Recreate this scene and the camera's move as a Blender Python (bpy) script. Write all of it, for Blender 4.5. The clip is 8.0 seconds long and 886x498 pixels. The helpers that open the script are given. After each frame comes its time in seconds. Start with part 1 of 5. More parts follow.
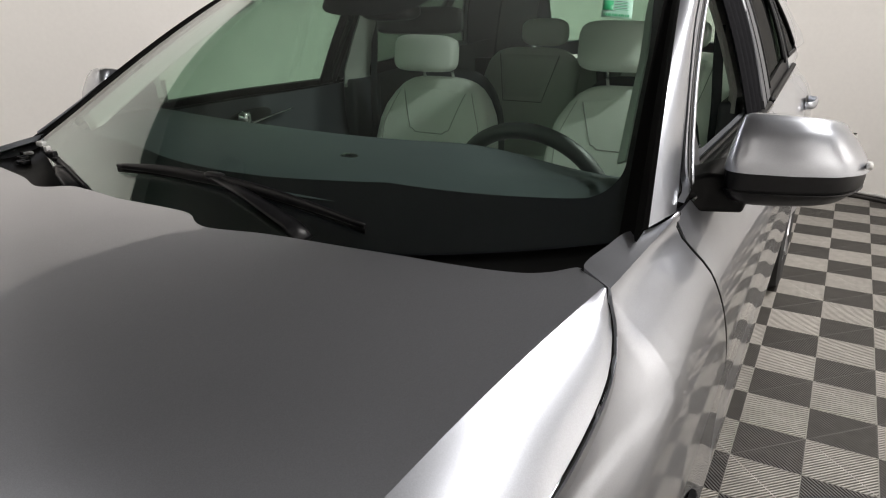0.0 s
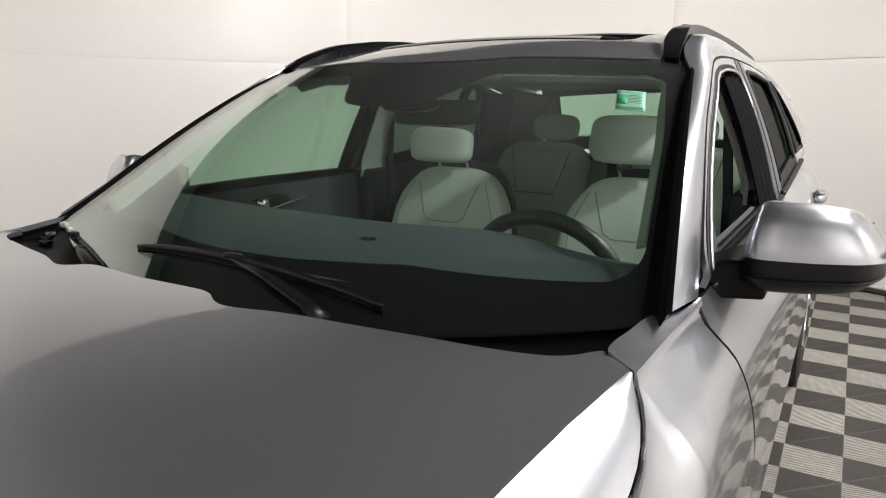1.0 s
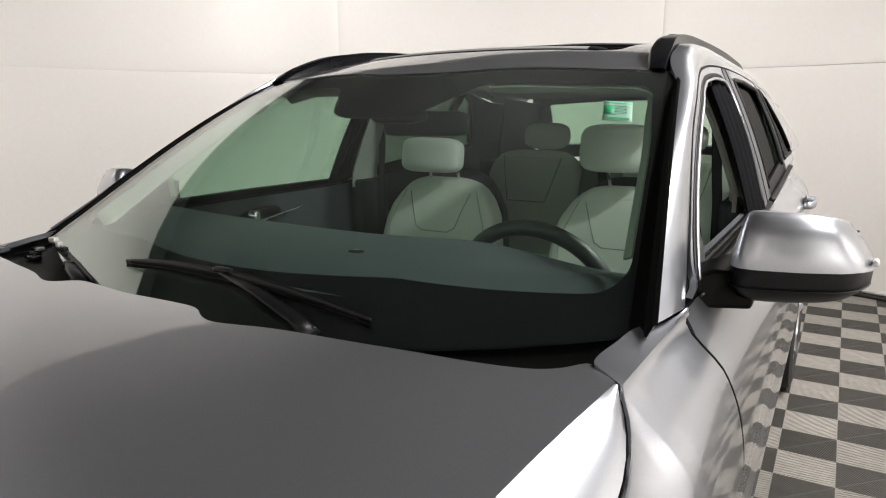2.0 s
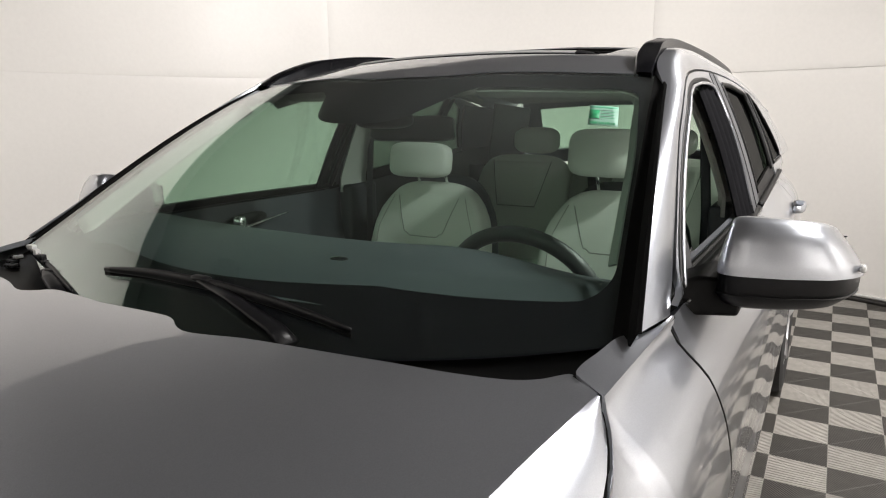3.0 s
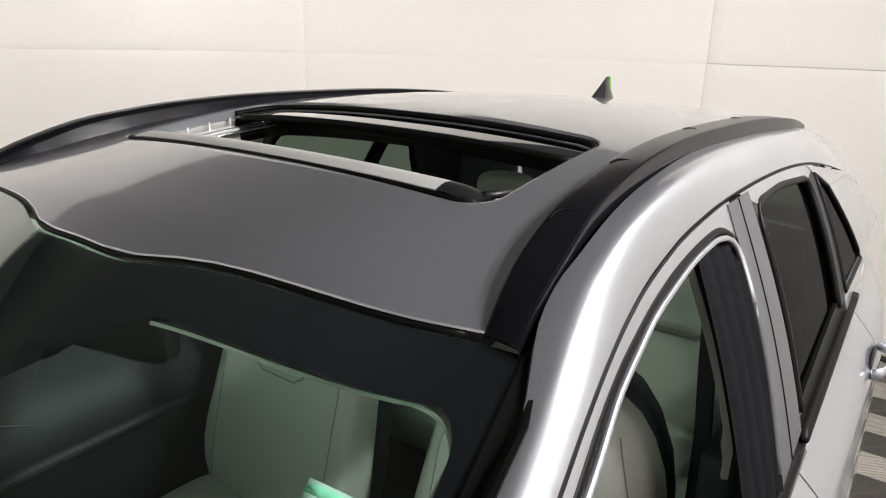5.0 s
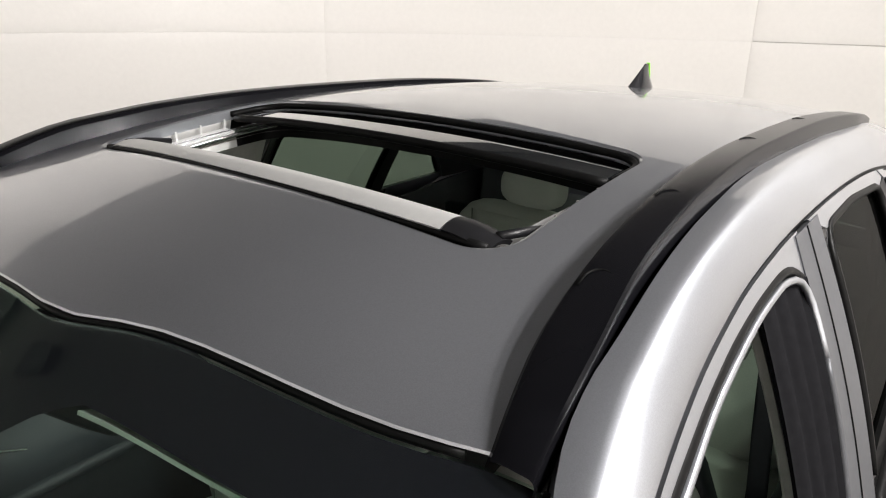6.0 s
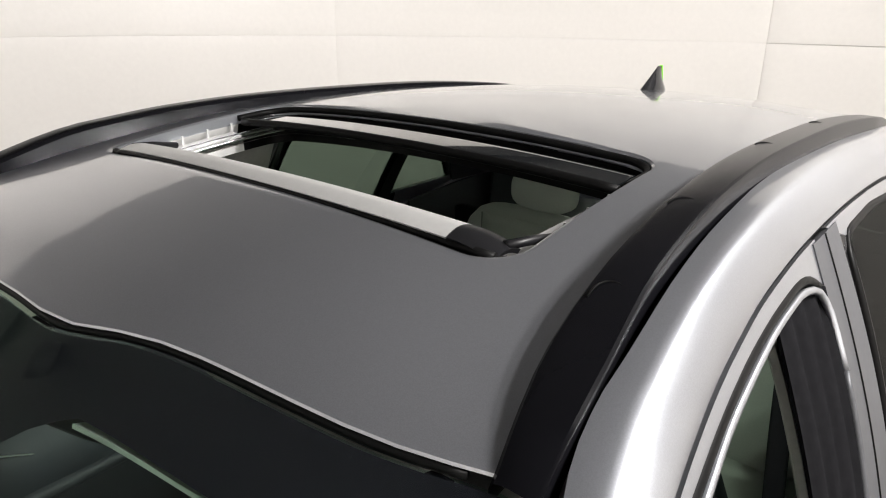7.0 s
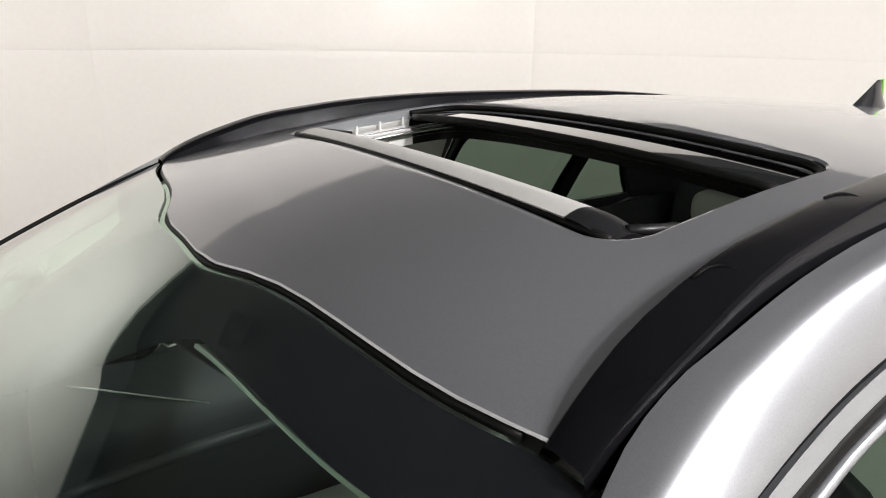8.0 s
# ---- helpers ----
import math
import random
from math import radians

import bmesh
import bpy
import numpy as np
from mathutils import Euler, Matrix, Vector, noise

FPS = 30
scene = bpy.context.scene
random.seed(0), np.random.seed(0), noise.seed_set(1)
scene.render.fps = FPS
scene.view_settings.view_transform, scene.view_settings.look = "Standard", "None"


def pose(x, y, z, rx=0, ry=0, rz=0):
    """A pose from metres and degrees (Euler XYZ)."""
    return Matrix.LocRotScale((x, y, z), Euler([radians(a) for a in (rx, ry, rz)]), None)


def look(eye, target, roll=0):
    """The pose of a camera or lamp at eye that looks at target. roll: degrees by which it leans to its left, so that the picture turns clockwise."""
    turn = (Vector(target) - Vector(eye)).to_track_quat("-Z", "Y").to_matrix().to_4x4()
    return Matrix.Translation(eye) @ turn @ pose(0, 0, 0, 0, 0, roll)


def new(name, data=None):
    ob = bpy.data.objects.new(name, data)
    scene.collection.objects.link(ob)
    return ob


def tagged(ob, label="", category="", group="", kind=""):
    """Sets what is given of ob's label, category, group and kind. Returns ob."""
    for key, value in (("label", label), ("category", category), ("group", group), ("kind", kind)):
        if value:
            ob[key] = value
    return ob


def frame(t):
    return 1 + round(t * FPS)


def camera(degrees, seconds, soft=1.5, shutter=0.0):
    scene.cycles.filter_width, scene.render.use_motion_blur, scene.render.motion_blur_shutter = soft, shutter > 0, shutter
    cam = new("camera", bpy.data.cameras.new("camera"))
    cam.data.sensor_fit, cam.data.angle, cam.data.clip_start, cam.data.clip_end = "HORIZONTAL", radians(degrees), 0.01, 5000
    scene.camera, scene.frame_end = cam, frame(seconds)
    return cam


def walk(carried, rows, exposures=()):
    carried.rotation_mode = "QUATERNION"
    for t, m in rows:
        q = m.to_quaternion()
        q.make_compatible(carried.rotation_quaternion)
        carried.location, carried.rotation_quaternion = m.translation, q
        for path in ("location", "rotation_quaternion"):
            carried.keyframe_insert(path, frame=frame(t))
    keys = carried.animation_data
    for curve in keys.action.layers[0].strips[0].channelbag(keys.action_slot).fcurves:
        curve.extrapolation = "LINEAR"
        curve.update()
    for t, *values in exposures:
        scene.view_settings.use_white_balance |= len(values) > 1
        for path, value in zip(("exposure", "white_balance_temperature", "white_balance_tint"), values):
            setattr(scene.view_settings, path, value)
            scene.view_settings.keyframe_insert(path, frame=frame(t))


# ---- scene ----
from mathutils.bvhtree import BVHTree

cam = camera(67.3, 8.0, 1.1)
PATH = [
    (0, (0.9782, -1.5962, 1.2845), (0.0239, 0.0135, 0.5786), -0.66),
    (0.2, (0.9700, -1.6050, 1.2830), (0.0030, 0.0290, 0.7020), -0.60),
    (0.5, (0.9585, -1.6169, 1.2809), (-0.0247, 0.0505, 0.7777), -0.51),
    (1, (0.9642, -1.6029, 1.2699), (-0.0516, 0.0619, 0.8262), -0.05),
    (1.5, (0.9716, -1.5988, 1.2782), (-0.0428, 0.0702, 0.8477), -0.30),
    (3, (0.9796, -1.5719, 1.2795), (-0.0096, 0.1173, 0.8692), -0.62),
    (3.5, (1.0024, -1.4691, 1.3124), (0.0175, 0.2197, 0.8908), -0.20),
    (4, (0.9791, -1.1406, 1.4335), (-0.0173, 0.5320, 0.9754), 0.88),
    (4.5, (0.9579, -0.7527, 1.5406), (-0.0959, 0.8681, 1.0282), 1.79),
    (5, (0.8700, -0.4866, 1.6185), (-0.2439, 1.0611, 1.0154), 1.45),
    (5.2, (0.8370, -0.4287, 1.6370), (-0.2941, 1.0906, 0.9949), 0.86),
    (6.3, (0.7829, -0.3208, 1.6524), (-0.3952, 1.1470, 0.9760), 0.89),
    (6.5, (0.7806, -0.3173, 1.6515), (-0.4070, 1.1447, 0.9792), 0.79),
    (7, (0.7784, -0.3100, 1.6527), (-0.4180, 1.1459, 0.9826), 0.67),
    (7.5, (0.7820, -0.3010, 1.6471), (-0.4731, 1.1084, 0.9850), 0.53),
    (7.8, (0.8014, -0.2866, 1.6305), (-0.6276, 0.9587, 0.9923), 0.75),
    (8, (0.8386, -0.2579, 1.6014), (-0.7511, 0.7927, 0.9941), 0.88),
]
EXPOSURES = [(0.0, 0.17), (0.5, 0.33), (5.2, 0.39), (6.5, 0.49), (7.5, 0.49), (8.0, 0.50)]
walk(cam, [(t, look(eye, target, roll)) for t, eye, target, roll in PATH], EXPOSURES)

# ---- world and lamps -------------------------------------------------------
world = bpy.data.worlds.new("world")
scene.world = world
world.use_nodes = True
world.node_tree.nodes["Background"].inputs[0].default_value = (0.75, 0.8, 0.9, 1)
world.node_tree.nodes["Background"].inputs[1].default_value = 0.02

BOOTH_X, BOOTH_Y, BOOTH_R = 0.10, 0.54, 3.16   # round photo booth, the car in its middle
WALL_H, SEAM_Z = 2.62, 1.515
LAMP_Z = WALL_H + 0.10
# ceiling spotlights, added out of view: angle round the booth, distance from its middle, the spot they are aimed at,
# watts
SPOTS = [(-14, 2.1, (-2.9, 0.2, 1.4), 15), (6, 2.1, (-2.6, 1.8, 1.4), 33), (26, 2.1, (-1.8, 3.0, 1.4), 20), (46, 2.0, (-0.6, 3.4, 1.4), 6),
         (4, 1.70, (1.5, 0.5, 0.0), 17), (34, 1.90, (1.4, 1.3, 0.0), 17), (56, 2.20, (0.9, 1.9, 0.0), 12)]
# wall washers, added unseen to brighten the front and driver's side walls: angle round the booth, watts
WASH = [(-150, 6), (-110, 6), (-75, 9), (-32, 23), (6, 29), (44, 4)]
for a, w in WASH:
    SPOTS.append((a, 2.30, (BOOTH_X + BOOTH_R * math.cos(radians(a)), BOOTH_Y + BOOTH_R * math.sin(radians(a)), 1.25), w))
LAMPS = [(BOOTH_X + r * math.cos(radians(a)), BOOTH_Y + r * math.sin(radians(a)), aim, w) for a, r, aim, w in SPOTS]
for x, y, aim, w in LAMPS:
    data = bpy.data.lights.new("spotlight_lamp", "AREA")
    data.shape, data.size = "DISK", 0.15
    data.energy, data.color = w, (1.0, 0.965, 0.942)
    data.spread = radians(125)
    new("spotlight_lamp", data).matrix_world = look((x, y, LAMP_Z), aim)


# ---- materials -------------------------------------------------------------
def node_mat(name):
    m = bpy.data.materials.new(name)
    m.use_nodes = True
    nt = m.node_tree
    return m, nt, nt.nodes["Principled BSDF"]


def link(nt, a, b):
    nt.links.new(a, b)


def coords(nt, scale=1.0, kind="Object"):
    tc = nt.nodes.new("ShaderNodeTexCoord")
    mp = nt.nodes.new("ShaderNodeMapping")
    mp.inputs["Scale"].default_value = (scale, scale, scale) if not isinstance(scale, tuple) else scale
    link(nt, tc.outputs[kind], mp.inputs[0])
    return mp.outputs[0]


def noise_tex(nt, vec, scale, detail=3.0, rough=0.55):
    n = nt.nodes.new("ShaderNodeTexNoise")
    n.inputs["Scale"].default_value, n.inputs["Detail"].default_value, n.inputs["Roughness"].default_value = scale, detail, rough
    link(nt, vec, n.inputs["Vector"])
    return n.outputs["Fac"]


def ramp(nt, fac, lo, hi, a=0.0, b=1.0):
    r = nt.nodes.new("ShaderNodeMapRange")
    r.inputs["From Min"].default_value, r.inputs["From Max"].default_value = a, b
    r.inputs["To Min"].default_value, r.inputs["To Max"].default_value = lo, hi
    link(nt, fac, r.inputs["Value"])
    return r.outputs["Result"]


def mixed(nt, fac, ca, cb):
    m = nt.nodes.new("ShaderNodeMix")
    m.data_type = "RGBA"
    m.inputs[6].default_value, m.inputs[7].default_value = (*ca, 1), (*cb, 1)
    link(nt, fac, m.inputs[0])
    return m.outputs[2]


def bump(nt, bsdf, height, strength, dist=0.001):
    b = nt.nodes.new("ShaderNodeBump")
    b.inputs["Strength"].default_value, b.inputs["Distance"].default_value = strength, dist
    link(nt, height, b.inputs["Height"])
    link(nt, b.outputs[0], bsdf.inputs["Normal"])


def surface(name, color, rough=0.5, metal=0.0, coat=0.0, vary=0.12, big=2.0, fine=90.0, rough_vary=0.12, bumpy=0.0, bump_scale=0.0, spec=0.5):
    """A painted, moulded or upholstered surface with stains at a large scale and grain at a small one."""
    m, nt, p = node_mat(name)
    vec = coords(nt)
    a, b = noise_tex(nt, vec, big, 4.0), noise_tex(nt, vec, fine, 2.0)
    add = nt.nodes.new("ShaderNodeMath")
    add.operation = "ADD"
    link(nt, a, add.inputs[0])
    link(nt, b, add.inputs[1])
    lo = tuple(c * (1 - vary) for c in color)
    hi = tuple(min(1.0, c * (1 + vary)) for c in color)
    link(nt, mixed(nt, ramp(nt, add.outputs[0], 0, 1, 0.6, 1.4), lo, hi), p.inputs["Base Color"])
    link(nt, ramp(nt, a, max(0.0, rough * (1 - rough_vary)), min(1.0, rough * (1 + rough_vary)), 0.3, 0.7), p.inputs["Roughness"])
    p.inputs["Metallic"].default_value = metal
    p.inputs["Coat Weight"].default_value, p.inputs["Coat Roughness"].default_value = coat, 0.03
    p.inputs["Specular IOR Level"].default_value = spec
    if bumpy:
        bump(nt, p, noise_tex(nt, vec, bump_scale or fine, 3.0), bumpy)
    return m


def glass(name, tint, gloss_rough=0.0, gain=1.0):
    """Clear or tinted car glass: tinted light goes through, Fresnel drives the gloss."""
    m = bpy.data.materials.new(name)
    m.use_nodes = True
    nt = m.node_tree
    nt.nodes.clear()
    out = nt.nodes.new("ShaderNodeOutputMaterial")
    mix = nt.nodes.new("ShaderNodeMixShader")
    tr = nt.nodes.new("ShaderNodeBsdfTransparent")
    gl = nt.nodes.new("ShaderNodeBsdfGlossy")
    lw = nt.nodes.new("ShaderNodeLayerWeight")
    lw.inputs["Blend"].default_value = 0.5
    pw = nt.nodes.new("ShaderNodeMath")
    pw.operation, pw.inputs[1].default_value = "POWER", 3.4
    link(nt, lw.outputs["Facing"], pw.inputs[0])
    fr = nt.nodes.new("ShaderNodeMapRange")
    fr.inputs["To Min"].default_value, fr.inputs["To Max"].default_value = 0.045, 1.0
    link(nt, pw.outputs[0], fr.inputs["Value"])
    tr.inputs[0].default_value = (*tint, 1)
    gl.inputs["Roughness"].default_value = gloss_rough
    gl.inputs[0].default_value = (gain, gain, gain, 1)
    link(nt, fr.outputs[0], mix.inputs[0])
    link(nt, tr.outputs[0], mix.inputs[1])
    link(nt, gl.outputs[0], mix.inputs[2])
    link(nt, mix.outputs[0], out.inputs[0])
    return m


def paint(name, color):
    """Metallic car paint: flakes under a clear coat."""
    m, nt, p = node_mat(name)
    vec = coords(nt)
    flakes = nt.nodes.new("ShaderNodeTexVoronoi")
    flakes.inputs["Scale"].default_value = 1400.0
    link(nt, vec, flakes.inputs["Vector"])
    lo, hi = tuple(c * 0.94 for c in color), tuple(c * 1.06 for c in color)
    sep = nt.nodes.new("ShaderNodeSeparateColor")
    link(nt, flakes.outputs["Color"], sep.inputs[0])
    link(nt, mixed(nt, sep.outputs[0], lo, hi), p.inputs["Base Color"])
    dust = noise_tex(nt, vec, 3.0, 4.0)
    link(nt, ramp(nt, dust, 0.30, 0.35, 0.3, 0.7), p.inputs["Roughness"])
    p.inputs["Metallic"].default_value = 0.9
    p.inputs["Coat Weight"].default_value = 1.0
    link(nt, ramp(nt, noise_tex(nt, vec, 6.0, 5.0), 0.015, 0.06, 0.35, 0.75), p.inputs["Coat Roughness"])
    peel = noise_tex(nt, vec, 160.0, 2.0)
    b = nt.nodes.new("ShaderNodeBump")
    b.inputs["Strength"].default_value, b.inputs["Distance"].default_value = 0.02, 0.001
    link(nt, peel, b.inputs["Height"])
    link(nt, b.outputs[0], p.inputs["Coat Normal"])
    return m


PAINT = paint("grey_silver_paint", (0.445, 0.462, 0.500))
GLOSS_BLACK = surface("gloss_black_trim", (0.012, 0.012, 0.013), 0.12, coat=0.6, vary=0.2)
DITCH_BLACK = surface("matte_black_ditch", (0.004, 0.004, 0.004), 0.7, vary=0.2, spec=0.05)
RAIL_BLACK = surface("black_rail_paint", (0.004, 0.004, 0.005), 0.22, vary=0.05, spec=0.10, rough_vary=0.0)
SATIN_BLACK = surface("satin_black_plastic", (0.008, 0.008, 0.009), 0.36, vary=0.25, spec=0.25, bumpy=0.12, bump_scale=500)
RUBBER = surface("black_rubber", (0.005, 0.005, 0.005), 0.38, vary=0.25, spec=0.06)
FLOCK = surface("flocked_window_channel", (0.010, 0.010, 0.011), 0.8, vary=0.25, spec=0.0)
TYRE = surface("tyre_rubber", (0.02, 0.02, 0.02), 0.75, vary=0.3, bumpy=0.3, bump_scale=60)
BPILLAR = surface("satin_grey_pillar_film", (0.075, 0.077, 0.083), 0.42, metal=0.3, spec=0.25)
LEATHER = surface("light_grey_leather", (0.76, 0.76, 0.725), 0.5, vary=0.08, big=5, fine=320, bumpy=0.25, bump_scale=420)
LEATHER_DARK = surface("mid_grey_leather", (0.33, 0.33, 0.31), 0.55, vary=0.1, big=5, fine=320, bumpy=0.3, bump_scale=300)
SEAT_SHELL = surface("dark_grey_seat_back", (0.028, 0.031, 0.038), 0.55, bumpy=0.2, bump_scale=400)
DASH = surface("dark_dashboard_vinyl", (0.062, 0.070, 0.080), 0.6, vary=0.15, big=3, fine=260, bumpy=0.4, bump_scale=350)
DARK_TRIM = surface("dark_door_trim", (0.034, 0.037, 0.045), 0.55, bumpy=0.3, bump_scale=350)
LIGHT_TRIM = surface("light_grey_trim", (0.48, 0.48, 0.45), 0.65, bumpy=0.2, bump_scale=500)
HEADLINER = surface("grey_headliner_cloth", (0.52, 0.52, 0.49), 0.9, fine=600, bumpy=0.3, bump_scale=700)
SUNROOF_GLASS = surface("dark_sunroof_glass", (0.010, 0.011, 0.012), 0.03, coat=1.0, vary=0.1)
CHROME = surface("chrome", (0.80, 0.80, 0.81), 0.22, metal=1.0, vary=0.03)
ALU = surface("brushed_aluminium", (0.62, 0.62, 0.61), 0.38, metal=0.55, vary=0.05)
ALLOY = surface("alloy_wheel", (0.42, 0.42, 0.43), 0.3, metal=0.9)
MIRROR_M = surface("mirror_glass", (0.85, 0.87, 0.87), 0.02, metal=1.0, vary=0.01)
FRIT = surface("black_ceramic_band", (0.005, 0.004, 0.007), 0.35, vary=0.2, spec=0.2)
UNDER = surface("underbody_black", (0.01, 0.01, 0.01), 0.9)
GREEN = surface("green_ink", (0.02, 0.33, 0.14), 0.5, vary=0.05)
# white paper, with green light and shade behind the glass in its colour
LABEL_W = surface("white_label_paper", (0.34, 0.52, 0.44), 0.5, vary=0.05)
LIME = surface("lime_sticker", (0.25, 0.72, 0.03), 0.45, vary=0.08)
WINDSHIELD = glass("green_tinted_windshield", (0.86, 0.97, 0.91))
SIDE_GLASS = glass("green_tinted_side_glass", (0.80, 0.90, 0.82))
PRIVACY = glass("dark_privacy_glass", (0.36, 0.42, 0.37), gain=0.15)
WALL_M = surface("white_booth_panel", (0.81, 0.785, 0.75), 0.42, vary=0.025, big=0.8, fine=40, rough_vary=0.2, bumpy=0.05, bump_scale=3)
CEIL_M = surface("grey_ceiling_paint", (0.075, 0.074, 0.073), 0.9, vary=0.15)
SEAM_M = surface("seam_shadow_gap", (0.70, 0.68, 0.66), 0.8)
TRIM_M = surface("base_trim_dark", (0.04, 0.037, 0.034), 0.6)
TRIM_W = surface("base_trim_aluminium", (0.7, 0.69, 0.67), 0.3, metal=0.6)
LAMP_M = surface("black_lamp_housing", (0.03, 0.03, 0.03), 0.7)


def tile_mat(name, color):
    m, nt, p = node_mat(name)
    vec = coords(nt)
    info = nt.nodes.new("ShaderNodeObjectInfo")
    stain = noise_tex(nt, coords(nt, 1.0, "Object"), 22.0, 5.0)
    add = nt.nodes.new("ShaderNodeMath")
    add.operation = "ADD"
    link(nt, stain, add.inputs[0])
    link(nt, ramp(nt, info.outputs["Random"], -0.12, 0.12), add.inputs[1])
    lo, hi = tuple(c * 0.8 for c in color), tuple(c * 1.18 for c in color)
    link(nt, mixed(nt, ramp(nt, add.outputs[0], 0, 1, 0.25, 0.75), lo, hi), p.inputs["Base Color"])
    p.inputs["Roughness"].default_value = 0.5
    bump(nt, p, noise_tex(nt, vec, 700, 2), 0.2)
    return m


TILE_DARK = tile_mat("dark_floor_tile", (0.062, 0.057, 0.051))
TILE_LIGHT = tile_mat("light_floor_tile", (0.27, 0.254, 0.23))
SUBFLOOR = surface("subfloor_dark", (0.02, 0.019, 0.018), 0.9)


# ---- mesh helpers ----------------------------------------------------------
def ease(t):
    t = max(0.0, min(1.0, t))
    return t * t * (3 - 2 * t)


def toed_in(co):
    """The passenger's front corner of the body stands a little further in."""
    if co.x < 0 and co.y < 0.1:
        co.x *= 1 - 0.13 * ease((0.1 - co.y) / 0.95)
        co.y += 0.035 * ease((0.1 - co.y) / 0.95) * min(1.0, -co.x / 0.6)


def mesh_ob(name, bm, material, parent=None, label="", smooth=True):
    me = bpy.data.meshes.new(name)
    if parent is not None and parent.name[:5] not in ("wheel", "wall_", "floor", "ceili"):
        for v in bm.verts:
            toed_in(v.co)
    bmesh.ops.recalc_face_normals(bm, faces=bm.faces)
    bm.to_mesh(me)
    bm.free()
    me.materials.append(material)
    if smooth:
        me.shade_smooth()
    ob = new(name, me)
    ob.parent = parent
    if label:
        ob["label"] = label
    return ob


def part(name, bm, material, parent, label="", smooth=True):
    return mesh_ob(name, bm, material, parent, label, smooth)


def crisp(ob, degrees=35):
    ob.data.set_sharp_from_angle(angle=radians(degrees))
    return ob


def table(x, pts):
    """Smooth curve through (x, value) pairs."""
    n = len(pts)
    if x <= pts[0][0]:
        return pts[0][1]
    if x >= pts[-1][0]:
        return pts[-1][1]
    for i in range(n - 1):
        if x <= pts[i + 1][0]:
            break
    x0, y0 = pts[i]
    x1, y1 = pts[i + 1]
    d = (y1 - y0) / (x1 - x0)
    d0 = d if i == 0 else (y1 - pts[i - 1][1]) / (x1 - pts[i - 1][0])
    d1 = d if i == n - 2 else (pts[i + 2][1] - y0) / (pts[i + 2][0] - x0)
    h, t = x1 - x0, (x - x0) / (x1 - x0)
    return (2 * t**3 - 3 * t**2 + 1) * y0 + (t**3 - 2 * t**2 + t) * h * d0 + (3 * t**2 - 2 * t**3) * y1 + (t**3 - t**2) * h * d1


def spread(lo, hi, n):
    return [lo + (hi - lo) * k / (n - 1) for k in range(n)]


def sheet(fn, us, vs, thick=0.0, flip=1, closed=False):
    """A bmesh through fn(u, v) for all u, v; with a thickness it becomes a closed shell, thickened along flip times its normal."""
    P = np.array([[fn(u, v) for v in vs] for u in us], float)
    if thick:
        du = np.gradient(P, axis=0)
        dv = np.gradient(P, axis=1)
        nrm = np.cross(du, dv)
        nrm /= np.linalg.norm(nrm, axis=-1, keepdims=True) + 1e-12
        Q = P + flip * thick * nrm
    bm = bmesh.new()
    nu, nv = len(us), len(vs)
    A = [[bm.verts.new(P[i, j]) for j in range(nv)] for i in range(nu)]
    rows = range(nu if closed else nu - 1)
    for i in rows:
        for j in range(nv - 1):
            k = (i + 1) % nu
            bm.faces.new((A[i][j], A[k][j], A[k][j + 1], A[i][j + 1]))
    if thick:
        B = [[bm.verts.new(Q[i, j]) for j in range(nv)] for i in range(nu)]
        for i in rows:
            k = (i + 1) % nu
            for j in range(nv - 1):
                bm.faces.new((B[i][j], B[i][j + 1], B[k][j + 1], B[k][j]))
            for j in (0, nv - 1):
                bm.faces.new((A[i][j], B[i][j], B[k][j], A[k][j]))
        if not closed:
            for i in (0, nu - 1):
                for j in range(nv - 1):
                    bm.faces.new((A[i][j], A[i][j + 1], B[i][j + 1], B[i][j]))
    return bm


def panel(name, fn, us, vs, material, parent, thick=0.004, flip=1, label=""):
    ob = part(name, sheet(fn, us, vs, thick, flip), material, parent, label)
    return crisp(ob, 50)


def tube(pts, radius, sides=10, taper=None, squash=(1.0, 1.0), bm=None):
    """A round bar along points; taper(k) scales it, squash flattens it (sideways, upwards)."""
    bm = bm or bmesh.new()
    pts = [Vector(p) for p in pts]
    rings = []
    whole = pts[-1] - pts[0]
    steep = whole.length > 1e-4 and abs(whole.normalized().z) > 0.8
    for k, p in enumerate(pts):
        d = (pts[min(k + 1, len(pts) - 1)] - pts[max(k - 1, 0)]).normalized()
        up = Vector((0, 1, 0)) if steep or abs(d.z) > 0.985 else Vector((0, 0, 1))
        side = d.cross(up).normalized()
        top = side.cross(d)
        r = radius * (taper(k / (len(pts) - 1)) if taper else 1)
        rings.append([bm.verts.new(p + side * r * squash[0] * math.cos(2 * math.pi * s / sides) + top * r * squash[1] * math.sin(2 * math.pi * s / sides)) for s in range(sides)])
    for a, b in zip(rings, rings[1:]):
        for s in range(sides):
            bm.faces.new((a[s], a[(s + 1) % sides], b[(s + 1) % sides], b[s]))
    bm.faces.new(rings[0][::-1])
    bm.faces.new(rings[-1])
    return bm


def box(lo, hi, bevel=0.0, segs=2, bm=None):
    bm = bm or bmesh.new()
    c = [(a + b) / 2 for a, b in zip(lo, hi)]
    s = [abs(b - a) for a, b in zip(lo, hi)]
    g = bmesh.ops.create_cube(bm, size=1.0, matrix=Matrix.Translation(c) @ Matrix.Diagonal((*s, 1)))
    if bevel:
        edges = {e for v in g["verts"] for e in v.link_edges}
        bmesh.ops.bevel(bm, geom=list(edges), offset=bevel, segments=segs, profile=0.6, affect="EDGES")
    return bm


